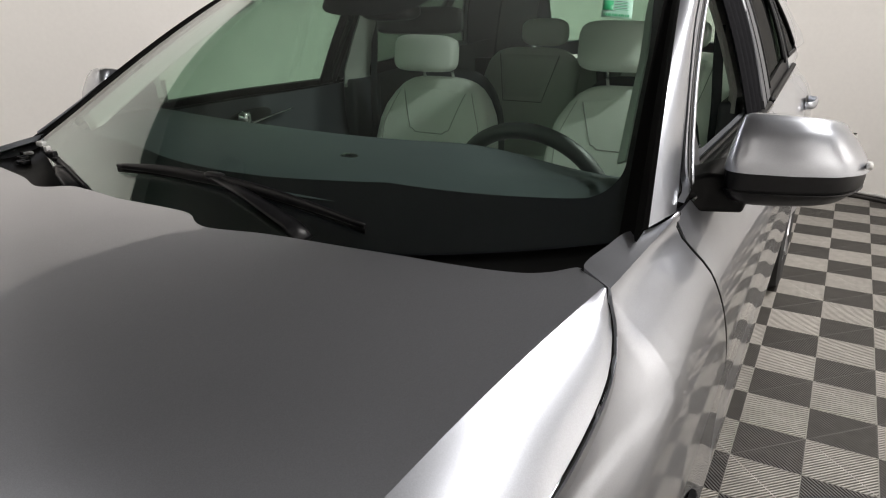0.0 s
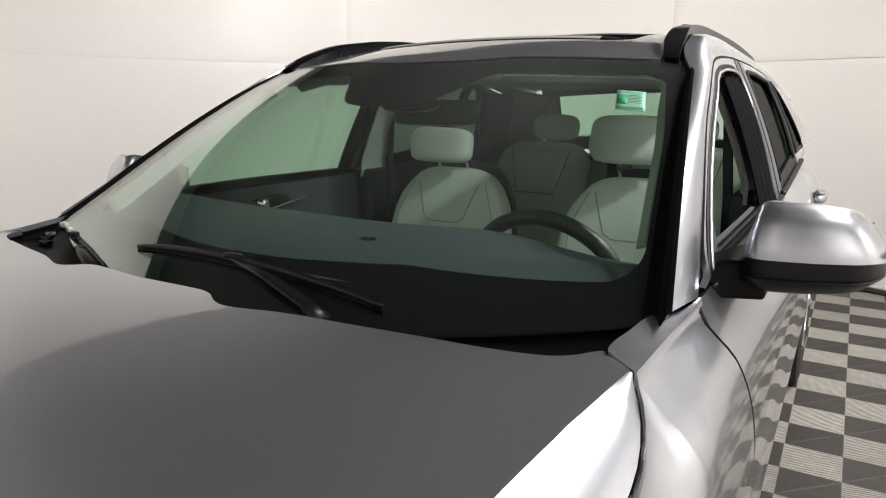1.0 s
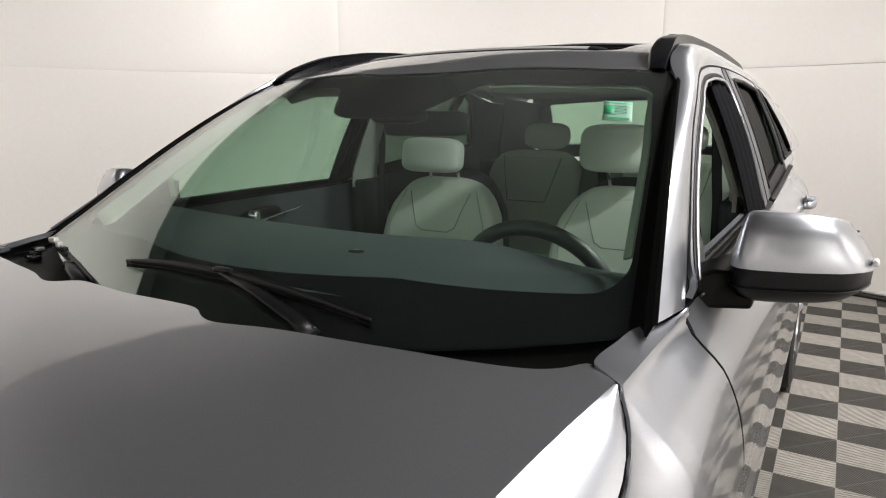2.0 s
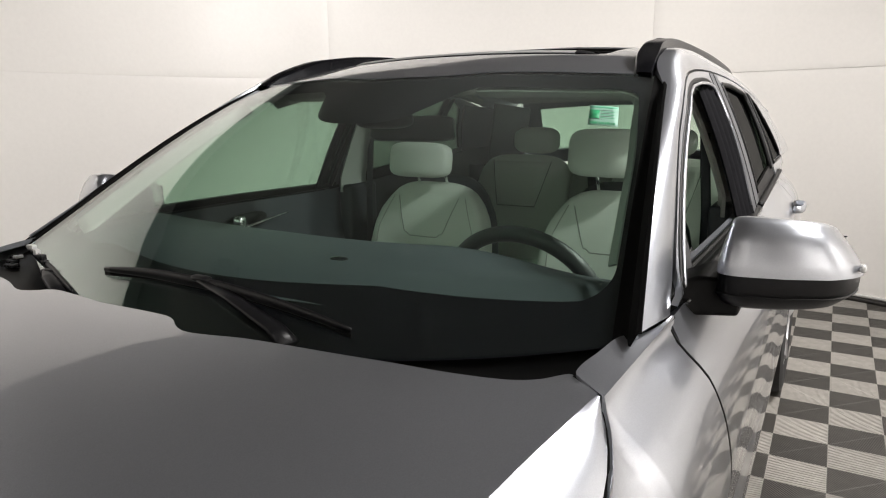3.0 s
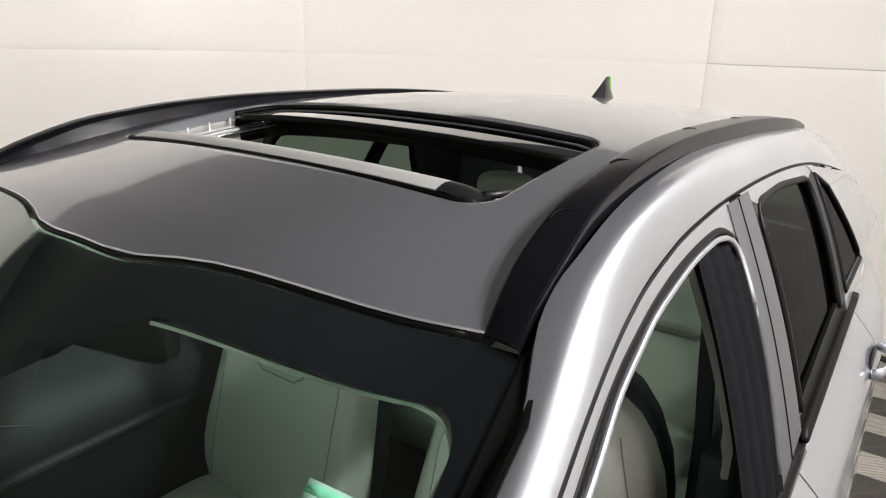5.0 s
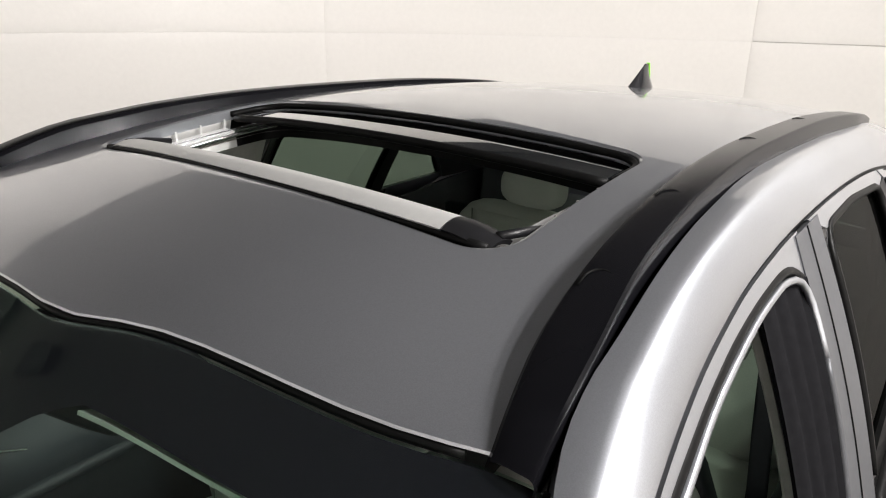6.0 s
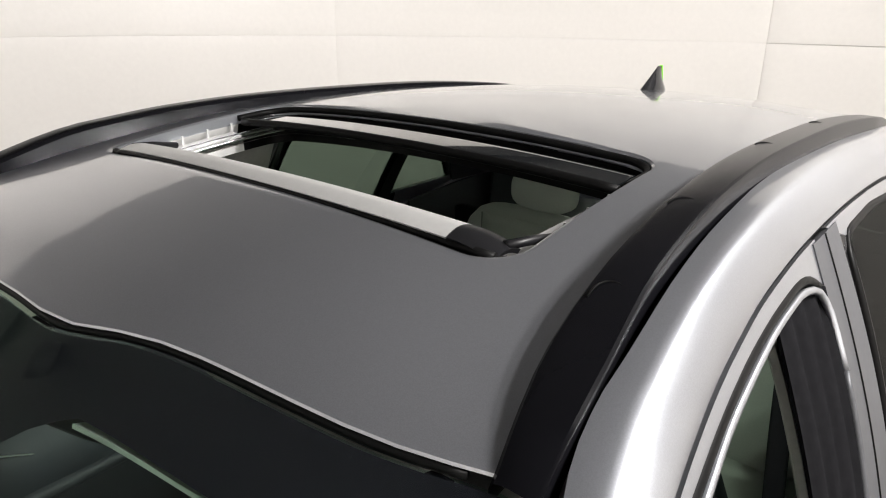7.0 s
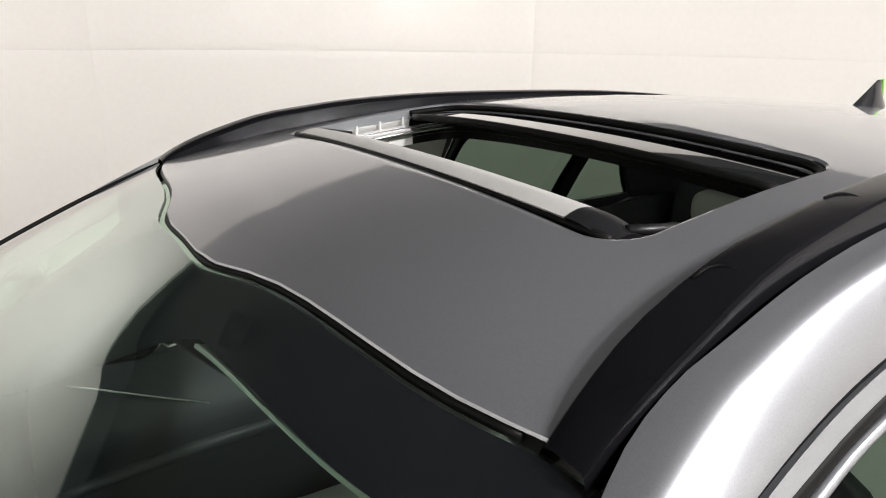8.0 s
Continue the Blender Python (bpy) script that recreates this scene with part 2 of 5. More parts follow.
def pillow(cx, cy, cz, sx, sy, sz, power=3.5, n=22, warp=None):
    """A rounded block: a superellipsoid of half sizes sx, sy, sz."""
    bm = bmesh.new()
    bmesh.ops.create_uvsphere(bm, u_segments=2 * n, v_segments=n, radius=1.0)
    for v in bm.verts:
        x, y, z = v.co
        m = (abs(x) ** power + abs(y) ** power + abs(z) ** power) ** (1 / power)
        x, y, z = x / m, y / m, z / m
        q = Vector((x * sx, y * sy, z * sz))
        if warp:
            q = warp(q)
        v.co = q + Vector((cx, cy, cz))
    return bm


def moved(bm, m):
    bmesh.ops.transform(bm, matrix=m, verts=bm.verts)
    return bm


def joined(*bms):
    out = bmesh.new()
    for b in bms:
        me = bpy.data.meshes.new("tmp")
        b.to_mesh(me)
        b.free()
        out.from_mesh(me)
        bpy.data.meshes.remove(me)
    return out


def lathe(profile, n=40, axis="X"):
    """Turns (radius, along) pairs round the x axis."""
    bm = bmesh.new()
    rings = []
    for k in range(n):
        a = 2 * math.pi * k / n
        rings.append([bm.verts.new((h, r * math.cos(a), r * math.sin(a))) for r, h in profile])
    for k in range(n):
        a, b = rings[k], rings[(k + 1) % n]
        for j in range(len(profile) - 1):
            bm.faces.new((a[j], b[j], b[j + 1], a[j + 1]))
    return bm

# ---- booth: floor, wall, ceiling -------------------------------------------
TILE, TILE_X, TILE_Y = 0.1908, 1.0636, 0.8225


def ring_strip(r0, r1, z0, z1, n=192, a0=0.0, a1=2 * math.pi):
    """A band round the booth between two radii and heights, closed unless it has two end angles."""
    bm = bmesh.new()
    rings = []
    full = a1 - a0 > 6.28
    for k in range(n):
        a = a0 + (a1 - a0) * k / (n if full else n - 1)
        c, s = math.cos(a), math.sin(a)
        rings.append([bm.verts.new((BOOTH_X + r * c, BOOTH_Y + r * s, z)) for r, z in ((r0, z0), (r1, z0), (r1, z1), (r0, z1))])
    for k in range(n if full else n - 1):
        a, b = rings[k], rings[(k + 1) % n]
        for j in range(4):
            bm.faces.new((a[j], b[j], b[(j + 1) % 4], a[(j + 1) % 4]))
    if not full:
        bm.faces.new(rings[0])
        bm.faces.new(rings[-1][::-1])
    return bm


def arc_panel(a0, a1, z0, z1, wide=1.0, thick=0.03, n=26):
    """One bent wall panel with slightly eased edges."""
    e = 0.0006 + 0.0016 * wide
    us = [a0, a0 + e / BOOTH_R] + spread(a0 + 0.02, a1 - 0.02, n) + [a1 - e / BOOTH_R, a1]
    vs = [z0, z0 + e] + spread(z0 + 0.06, z1 - 0.06, 6) + [z1 - e, z1]

    def fn(a, z):
        edge = 0.0007 * wide if a in (a0, a1) or z in (z0, z1) else 0.0
        wave = 0.002 * math.sin(2.3 * a * 3 + z * 1.7)
        r = BOOTH_R + edge + wave
        return (BOOTH_X + r * math.cos(a), BOOTH_Y + r * math.sin(a), z)

    return sheet(fn, us, vs, thick, 1)


SEAM_A = math.atan2(3.16, -0.37)
wall = tagged(mesh_ob("wall_booth", ring_strip(BOOTH_R + 0.04, BOOTH_R + 0.14, 0.0, WALL_H, 200), SEAM_M), "round white photo booth wall of bent panels", "wall", kind="structure")
for k in range(-4, 4):
    a0 = SEAM_A + k * math.pi / 4
    # the joints of the panels beside the rear seam stand open a little, the others are filled
    wide = 1.0 if k == -1 else 0.15
    gap = 0.0005 * wide / BOOTH_R
    for z0, z1 in ((0.05, SEAM_Z - 0.0010 * wide), (SEAM_Z + 0.0010 * wide, WALL_H)):
        part("panel", arc_panel(a0 + gap, a0 + math.pi / 4 - gap, z0, z1, wide), WALL_M, wall)
tagged(mesh_ob("baseboard", ring_strip(BOOTH_R - 0.012, BOOTH_R + 0.03, 0.0, 0.034, 200), TRIM_M), "dark base strip round the booth wall", "baseboard", kind="structure")
tagged(mesh_ob("trim", ring_strip(BOOTH_R - 0.016, BOOTH_R + 0.03, 0.034, 0.05, 200), TRIM_W), "thin pale metal strip along the wall base", "trim", kind="structure")
tagged(mesh_ob("ceiling", ring_strip(0.001, BOOTH_R + 0.6, WALL_H + 0.22, WALL_H + 0.30), CEIL_M), "dark grey painted ceiling over the booth", "ceiling", kind="structure")
# unseen dark ring, added to close the gap between wall and ceiling
tagged(mesh_ob("trim", ring_strip(BOOTH_R + 0.14, BOOTH_R + 0.18, 0.0, WALL_H + 0.22), CEIL_M), "unseen dark outer wall, added to close the booth", "wall", kind="structure")
tagged(mesh_ob("ground", box((BOOTH_X - 4, BOOTH_Y - 4, -0.12), (BOOTH_X + 4, BOOTH_Y + 4, -0.014)), SUBFLOOR, smooth=False), "dark subfloor under ribbed tiles", "floor", kind="structure")

# housings for the added lamps, all out of view
for x, y, aim, w in LAMPS:
    lamp = tagged(new("ceiling_light"), "small black ceiling spotlight, added unseen, aimed at the booth wall", "ceiling light", "spotlights round the booth")
    lamp.location = (x, y, WALL_H + 0.22)
    turn = look((0, 0, 0), (aim[0] - x, aim[1] - y, aim[2] - LAMP_Z))
    bm = lathe([(0.001, 0.10), (0.070, 0.10), (0.088, 0.06), (0.092, -0.02), (0.082, -0.02), (0.080, 0.02), (0.001, 0.03)], 32)
    part("housing", moved(bm, Matrix.Translation((0, 0, LAMP_Z - WALL_H - 0.22)) @ turn @ pose(0, 0, 0, 0, -90, 0)), LAMP_M, lamp)
    part("stem", tube([(0, 0, 0), (0, 0, -0.06)], 0.012, 10), LAMP_M, lamp)

# ---- the car ---------------------------------------------------------------
car = tagged(new("car"), "grey silver compact crossover with open sunroof and black roof rails", "car")

SIDE_SECTION = [(0.20, 0.800), (0.28, 0.845), (0.36, 0.872), (0.50, 0.884), (0.66, 0.887), (0.80, 0.882), (0.86, 0.874), (0.91, 0.857), (0.94, 0.832), (0.966, 0.806), (0.985, 0.797), (1.02, 0.790)]


def side_x(y, z):
    """Half width of the body below the windows."""
    x = table(z, SIDE_SECTION)
    if y < -0.85:
        x -= 0.15 * ((-0.85 - y) / 1.0) ** 2
        x -= 0.020 * min(1.0, (-0.85 - y) / 0.3) * (1 if z > 0.86 else 0.5)
    if y > 1.5:
        x -= 0.13 * ((y - 1.5) / 1.0) ** 2
    # concave scoop along the doors under the shoulder
    x -= 0.012 * math.exp(-((z - 0.56) / 0.09) ** 2) * (1 if -0.6 < y < 1.45 else 0.4)
    return x


ROOF_Z = [(-0.12, 1.355), (-0.09, 1.363), (0.0, 1.390), (0.2, 1.433), (0.4, 1.462), (0.6, 1.478), (0.9, 1.484), (1.2, 1.476), (1.6, 1.448), (1.9, 1.412), (2.2, 1.355)]


def roof_z(x, y):
    return table(y, ROOF_Z) - 0.033 * (abs(x) / 0.56) ** 2.2


HEADER_Y = [(0.0, -0.090), (0.10, -0.090), (0.15, -0.078), (0.2, -0.062), (0.25, -0.052), (0.3, -0.045), (0.4, -0.034), (0.47, -0.024), (0.52, -0.012), (0.56, 0.001), (0.585, 0.008), (0.64, 0.018)]


def header_y(x):
    return table(abs(x), HEADER_Y)


# windshield: v runs from the roof's edge (0) to the cowl (1)
def screen(u, v, lift=0.0):
    """Glass of the windshield; u from -1 to 1 across."""
    x0, x1 = 0.622 * u, 0.762 * u
    y0 = header_y(x0) - 0.012
    z0 = roof_z(x0, header_y(x0)) - 0.004
    y1 = -0.900 + 0.150 * abs(u) ** 2.4
    z1 = 0.916 + 0.064 * abs(u) ** 2.0
    bow = 0.014 * math.sin(math.pi * v) + 0.008 * math.sin(math.pi * v) * (1 - u * u)
    x = x0 + (x1 - x0) * v
    y = y0 + (y1 - y0) * v - 0.42 * bow
    z = z0 + (z1 - z0) * v + 0.90 * bow
    return Vector((x, y - 0.42 * lift, z + 0.9 * lift))


us = spread(-1, 1, 61)
vs = spread(0, 1, 41)
ws = part("windshield", sheet(lambda u, v: screen(u, v), us, vs, 0.004, 1), WINDSHIELD, car, "green tinted laminated windshield")
crisp(ws, 50)
ws.visible_shadow = False


def clear_area(u, v):
    """Whether a spot of the windshield lies inside the black ceramic border."""
    a = abs(u)
    top = 0.078 + 0.014 * a
    if a < 0.36:
        top = max(top, table(a, [(0.0, 0.27), (0.10, 0.265), (0.20, 0.235), (0.27, 0.17), (0.33, 0.105), (0.36, 0.09)]))
    bottom = 0.838 + 0.13 * max(0.0, a - 0.5)
    side = 0.946 + 0.030 * ease(v / 0.5)
    r = 0.07
    if v < top or v > bottom or a > side:
        return False
    du, dv = max(0.0, a - (side - r)), max(0.0, (v - (bottom - r * 1.3)) / 1.3, (top + 0.06 - v) if a > 0.5 else 0.0)
    return du * du + dv * dv < r * r


def frit_band():
    """Black border just inside the glass, lofted from the clear area's rim to the edge of the glass."""
    bm = bmesh.new()
    c = (0.0, 0.56)
    rings = []
    n = 420
    for k in range(n):
        t = 2 * math.pi * k / n
        d = (math.cos(t), 0.45 * math.sin(t))
        far = min((1 / abs(d[0])) if abs(d[0]) > 1e-6 else 9, ((1 - c[1]) / d[1]) if d[1] > 1e-6 else ((c[1] / -d[1]) if d[1] < -1e-6 else 9))
        lo, hi = 0.0, far
        for _ in range(30):
            m = (lo + hi) / 2
            lo, hi = (m, hi) if clear_area(c[0] + d[0] * m, c[1] + d[1] * m) else (lo, m)
        rings.append([bm.verts.new(screen(c[0] + d[0] * r, c[1] + d[1] * r, -0.0052)) for r in spread(lo, far, 9)])
    for k in range(n):
        p, q = rings[k], rings[(k + 1) % n]
        for j in range(8):
            bm.faces.new((p[j], p[j + 1], q[j + 1], q[j]))
    return bm


part("frit_band", frit_band(), FRIT, ws, "black ceramic band")
# seal between glass and pillars
for s in (-1, 1):
    def mould(v, w, s=s):
        k = s * (1.036 - 0.048 * w - 0.026 * (1 - w) * (1 - ease(v / 0.10)))
        return screen(k, v, 0.0012 + (0.003 + (0.015 if s > 0 else 0.0) * ease(v / 0.2) + (0.012 if s > 0 else 0.0) * v) * ease((0.6 - w) / 0.5))
    crisp(part("moulding", sheet(mould, spread(0.0, 1.020, 34), spread(0, 1, 7), 0.003, s), DITCH_BLACK, ws, "matte black pillar moulding"), 40)

# ---- roof panel with the open sunroof ---------------------------------------
HOLE_X, HOLE_Y0, HOLE_Y1, HOLE_R = 0.432, 0.205, 0.600, 0.055


def rounded_loop(x, y0, y1, r, n):
    """Points of a rounded rectangle, counter-clockwise, n to a side and a corner."""
    pts = []
    for cx, cy, a in ((x - r, y1 - r, 0), (-x + r, y1 - r, 90), (-x + r, y0 + r, 180), (x - r, y0 + r, 270)):
        for k in range(9):
            t = radians(a + 90 * k / 8)
            pts.append((cx + r * math.cos(t), cy + r * math.sin(t)))
        nx = {0: (-x + r, y1), 90: (-x, y0 + r), 180: (x - r, y0), 270: (x, y1 - r)}[a]
        p = pts[-1]
        for k in range(1, n):
            pts.append((p[0] + (nx[0] - p[0]) * k / n, p[1] + (nx[1] - p[1]) * k / n))
    return pts


def outer_roof(p):
    """Where the ray from the hole's middle through p leaves the roof."""
    c = Vector((0.0, 0.45))
    d = (Vector(p) - c).normalized()
    lo, hi = 0.0, 3.0
    for _ in range(40):
        m = (lo + hi) / 2
        q = c + d * m
        inside = abs(q.x) < roof_edge_x(q.y) and header_y(q.x) < q.y < 2.10 - 0.10 * (q.x / 0.56) ** 2
        lo, hi = (m, hi) if inside else (lo, m)
    return c + d * lo


def roof_edge_x(y):
    return table(y, [(-0.1, 0.588), (0.0, 0.578), (0.1, 0.553), (0.2, 0.542), (0.3, 0.532), (0.4, 0.524), (0.5, 0.518), (0.7, 0.511), (1.2, 0.512), (1.6, 0.526), (1.8, 0.541), (2.2, 0.56)])


loop = rounded_loop(HOLE_X, HOLE_Y0, HOLE_Y1, HOLE_R, 26)
outer = [outer_roof(p) for p in loop]


def roof_panel():
    bm = bmesh.new()
    rings = []
    K = 26
    for p, q in zip(loop, outer):
        ring = []
        # lip down into the opening
        ring.append(bm.verts.new((p[0], p[1], roof_z(*p) - 0.022)))
        for k in range(K + 1):
            t = k / K
            x, y = p[0] + (q[0] - p[0]) * t, p[1] + (q[1] - p[1]) * t
            z = roof_z(x, y) - (0.003 if k == 0 else 0.0)
            ring.append(bm.verts.new((x, y, z)))
        # rolled front and side edges
        ring.append(bm.verts.new((q[0], q[1] - (0.0012 if q[1] < 0.02 else 0.0), roof_z(*q) - 0.0024)))
        ring.append(bm.verts.new((q[0] * 0.995, q[1] + 0.008, roof_z(*q) - 0.0075)))
        rings.append(ring)
    n = len(rings)
    for i in range(n):
        a, b = rings[i], rings[(i + 1) % n]
        for j in range(len(a) - 1):
            bm.faces.new((a[j], a[j + 1], b[j + 1], b[j]))
    return bm


roof = crisp(part("roof", roof_panel(), PAINT, car, "grey silver steel roof panel"), 40)

part("roof_seal", tube([(x, header_y(x) + 0.0005, roof_z(x, header_y(x)) - 0.0078) for x in spread(-0.55, 0.55, 60)], 0.0042, 8), RUBBER, roof)
# black rubber edge of the opening, and the frame below it
for run in ([p for p in loop[-10:] + loop[:62] if p[1] > 0.49], [p for p in loop if p[1] < 0.235]):
    part("sunroof_seal", tube([(p[0] * 0.992, 0.4 + (p[1] - 0.4) * 0.985, roof_z(*p) - 0.010) for p in run], 0.0062, 8), RUBBER, roof)


def well(bright):
    """Step round the opening: the bright sides, or the dark front and rear."""
    bm = bmesh.new()
    rows = []
    for p in loop:
        z = roof_z(*p)
        y = p[1]
        rows.append([bm.verts.new((p[0], y, z - 0.020)), bm.verts.new((p[0] * 1.02, y, z - 0.045)), bm.verts.new((p[0] * 0.965, 0.4 + (y - 0.4) * 0.96, z - 0.047)), bm.verts.new((p[0] * 0.955, 0.4 + (y - 0.4) * 0.95, z - 0.075))])
    n = len(rows)
    for i in range(n):
        a, b = rows[i], rows[(i + 1) % n]
        side = 0.228 < a[0].co.y < 0.50
        if side != (bright != 0) or (side and a[0].co.x * bright < 0):
            continue
        for j in range(3):
            bm.faces.new((a[j], a[j + 1], b[j + 1], b[j]))
    bmesh.ops.delete(bm, geom=[v for v in bm.verts if not v.link_faces], context="VERTS")
    return bm


for s in (-1, 1):
    crisp(part("sunroof_frame", well(s), ALU, roof, "bare aluminium sunroof frame"), 30)
crisp(part("sunroof_frame", well(0), RUBBER, roof, "black front and rear of the sunroof frame"), 30)
# ledges and guide rails along both sides of the opening
for s in (-1, 1):
    def ledge(y, w, s=s):
        x = (0.374 + 0.10 * (y - 0.26)) * (1 - w) + 0.424 * w
        return (s * x, y, roof_z(x, y) - 0.034 - 0.006 * (1 - w))
    crisp(part("frame_ledge", sheet(ledge, spread(0.255, 0.47, 14), spread(0, 1, 5), 0.004, s), ALU, roof, "bare aluminium ledge"), 30)
    for off in (0.0, 0.012):
        part("guide_rail", tube([(s * (0.405 - off), y, roof_z(0.41, y) - 0.040 - off * 0.5) for y in spread(0.285, 0.60, 12)], 0.0045, 6), CHROME, roof)
    for k in range(4):
        y = 0.30 + 0.055 * k
        part("frame_rib", box((s * 0.418 - 0.004, y, roof_z(0.43, y) - 0.046), (s * 0.428 + 0.003, y + 0.004, roof_z(0.43, y) - 0.016)), ALU, roof, smooth=False)

# retracted glass panel, its front edge still showing in the opening
gz = lambda x, y: roof_z(x, y) - 0.013 - 0.030 * ease((y - 0.535) / 0.05)
glass_panel = part("sunroof_glass", sheet(lambda u, v: (0.412 * u, 0.485 + 0.50 * v + 0.012 * u * u, gz(0.412 * u, 0.485 + 0.5 * v)), spread(-1, 1, 31), spread(0, 0.3, 22) + spread(0.35, 1, 8), 0.006, -1), SUNROOF_GLASS, roof, "dark glass sunroof panel slid back")
crisp(glass_panel)
part("panel_seal", tube([(0.416 * u, 0.480 + 0.012 * u * u, gz(0.41 * u, 0.485) - 0.006) for u in spread(-1, 1, 31)], 0.0075, 8), RUBBER, glass_panel)

# wind deflector along the front of the opening
def deflector_sheet(x0, x1, n):
    def fn(x, v):
        y = 0.216 + 0.052 * v - 0.010 * (1 - (x / 0.4) ** 2)
        z = roof_z(x, y) - 0.005 + 0.015 * math.sin(math.pi * (0.16 + 0.62 * v)) - 0.010 * v
        if abs(x) > 0.36:
            z -= 0.012 * ((abs(x) - 0.36) / 0.055) ** 2
        return (x, y, z)
    return sheet(fn, spread(x0, x1, n), spread(0, 1, 9), 0.006, -1)


part("deflector_seal", tube([(x, 0.211 + 0.010 * (x / 0.4) ** 2, roof_z(x, 0.212) - 0.0045) for x in spread(-0.41, 0.41, 30)], 0.0065, 8), RUBBER, roof)
deflector = crisp(part("wind_deflector", deflector_sheet(-0.352, 0.352, 30), ALU, roof, "pale aluminium wind deflector"), 40)
for s in (-1, 1):
    crisp(part("deflector_end", deflector_sheet(min(s * 0.351, s * 0.412), max(s * 0.351, s * 0.412), 12), SATIN_BLACK if s > 0 else ALU, deflector, "black plastic end" if s > 0 else "pale aluminium end"), 40)
    part("deflector_arm", tube([(s * 0.405, 0.25, roof_z(0.4, 0.25) - 0.006), (s * 0.412, 0.29, roof_z(0.41, 0.3) - 0.016), (s * 0.416, 0.34, roof_z(0.41, 0.34) - 0.030)], 0.006, 8), SATIN_BLACK, deflector)

# ---- roof rails --------------------------------------------------------------
CANT_IN_X = [(-0.82, 0.789), (-0.76, 0.781), (-0.6, 0.753), (-0.5, 0.734), (-0.25, 0.687), (-0.05, 0.645), (0.05, 0.622), (0.1, 0.611), (0.2, 0.598), (0.3, 0.586), (0.4, 0.576), (0.6, 0.562), (0.8, 0.552), (1.0, 0.549), (1.2, 0.551), (1.7, 0.562), (2.05, 0.58)]
CANT_IN_Z = [(-0.82, 0.948), (-0.76, 0.982), (-0.5, 1.112), (-0.25, 1.233), (-0.05, 1.328), (0.05, 1.376), (0.1, 1.396), (0.2, 1.419), (0.3, 1.430), (0.4, 1.436), (0.6, 1.443), (0.8, 1.442), (1.0, 1.436), (1.2, 1.427), (1.7, 1.392), (2.05, 1.335)]
RAIL_TOP = [(-0.004, 1.358), (0.006, 1.366), (0.03, 1.380), (0.08, 1.402), (0.2, 1.440), (0.3, 1.455), (0.4, 1.466), (0.6, 1.475), (0.9, 1.473), (1.2, 1.463), (1.5, 1.440), (1.70, 1.416), (1.80, 1.398)]
RAIL_IN = [(0.0, 0.573), (0.1, 0.549), (0.2, 0.538), (0.3, 0.528), (0.4, 0.520), (0.5, 0.514), (0.7, 0.507), (1.2, 0.508), (1.6, 0.522), (1.8, 0.537)]


def rail_ring(y, v, s):
    """Section of the rail: v from 0 to 1 round it."""
    xi = table(y, RAIL_IN)
    w = table(y, [(0.0, 0.036), (0.1, 0.050), (0.2, 0.047), (0.4, 0.046), (1.5, 0.048), (1.8, 0.022)])
    zt = table(y, RAIL_TOP)
    zb = roof_z(xi, y) - 0.020
    pts = [(xi - 0.004, zb), (xi - 0.004, zt - 0.008), (xi, zt - 0.002), (xi + 0.008, zt), (xi + w - 0.004, zt - 0.0012), (xi + w - 0.0012, zt - 0.003), (xi + w, zt - 0.0065), (xi + w - 0.001, zb - 0.012)]
    x, z = pts[v]
    return (s * x, y, z)


def rail_bm(s):
    ys = [-0.004, 0.006, 0.016, 0.03, 0.05, 0.08] + spread(0.11, 1.7, 40) + [1.74, 1.78, 1.80]
    bm = sheet(lambda y, v: rail_ring(y, v, s), ys, list(range(8)))
    bmesh.ops.holes_fill(bm, edges=[e for e in bm.edges if e.is_boundary])
    return bm


for s in (-1, 1):
    rail = crisp(part("roof_rail", rail_bm(s), RAIL_BLACK, car, "gloss black roof rail"), 28)
    # rubber bed in the roof ditch outside the rail
    def ditch(y, w, s=s):
        p = Vector((table(y, RAIL_IN) + 0.040, y, table(y, RAIL_TOP) - 0.030))
        q = Vector((table(y, CANT_IN_X) + 0.003, y, table(y, CANT_IN_Z) - 0.004))
        p = p.lerp(q, w)
        return (s * p.x, p.y, p.z - 0.006 * math.sin(math.pi * w))
    crisp(part("ditch_strip", sheet(ditch, spread(0.004, 1.70, 50), spread(0, 1, 6), 0.004, s), DITCH_BLACK, rail, "matte black roof ditch strip"), 50)
    for y0 in (0.175, 0.385, 0.745, 1.085) if s > 0 else ():
        pts = []
        for k in range(15):
            a = math.pi * k / 14
            x = table(y0, RAIL_IN) + 0.006 + 0.013 - 0.013 * math.cos(a)
            y = y0 + 0.016 * math.sin(a)
            pts.append((s * x, y, table(y, RAIL_TOP) + 0.0004 - 0.14 * max(0.0, x - table(y0, RAIL_IN) - 0.01)))
        pts = [(pts[0][0], y0 - 0.012, table(y0 - 0.012, RAIL_TOP))] + pts
        part("cover_seam", tube(pts, 0.0011, 5), RUBBER, rail)

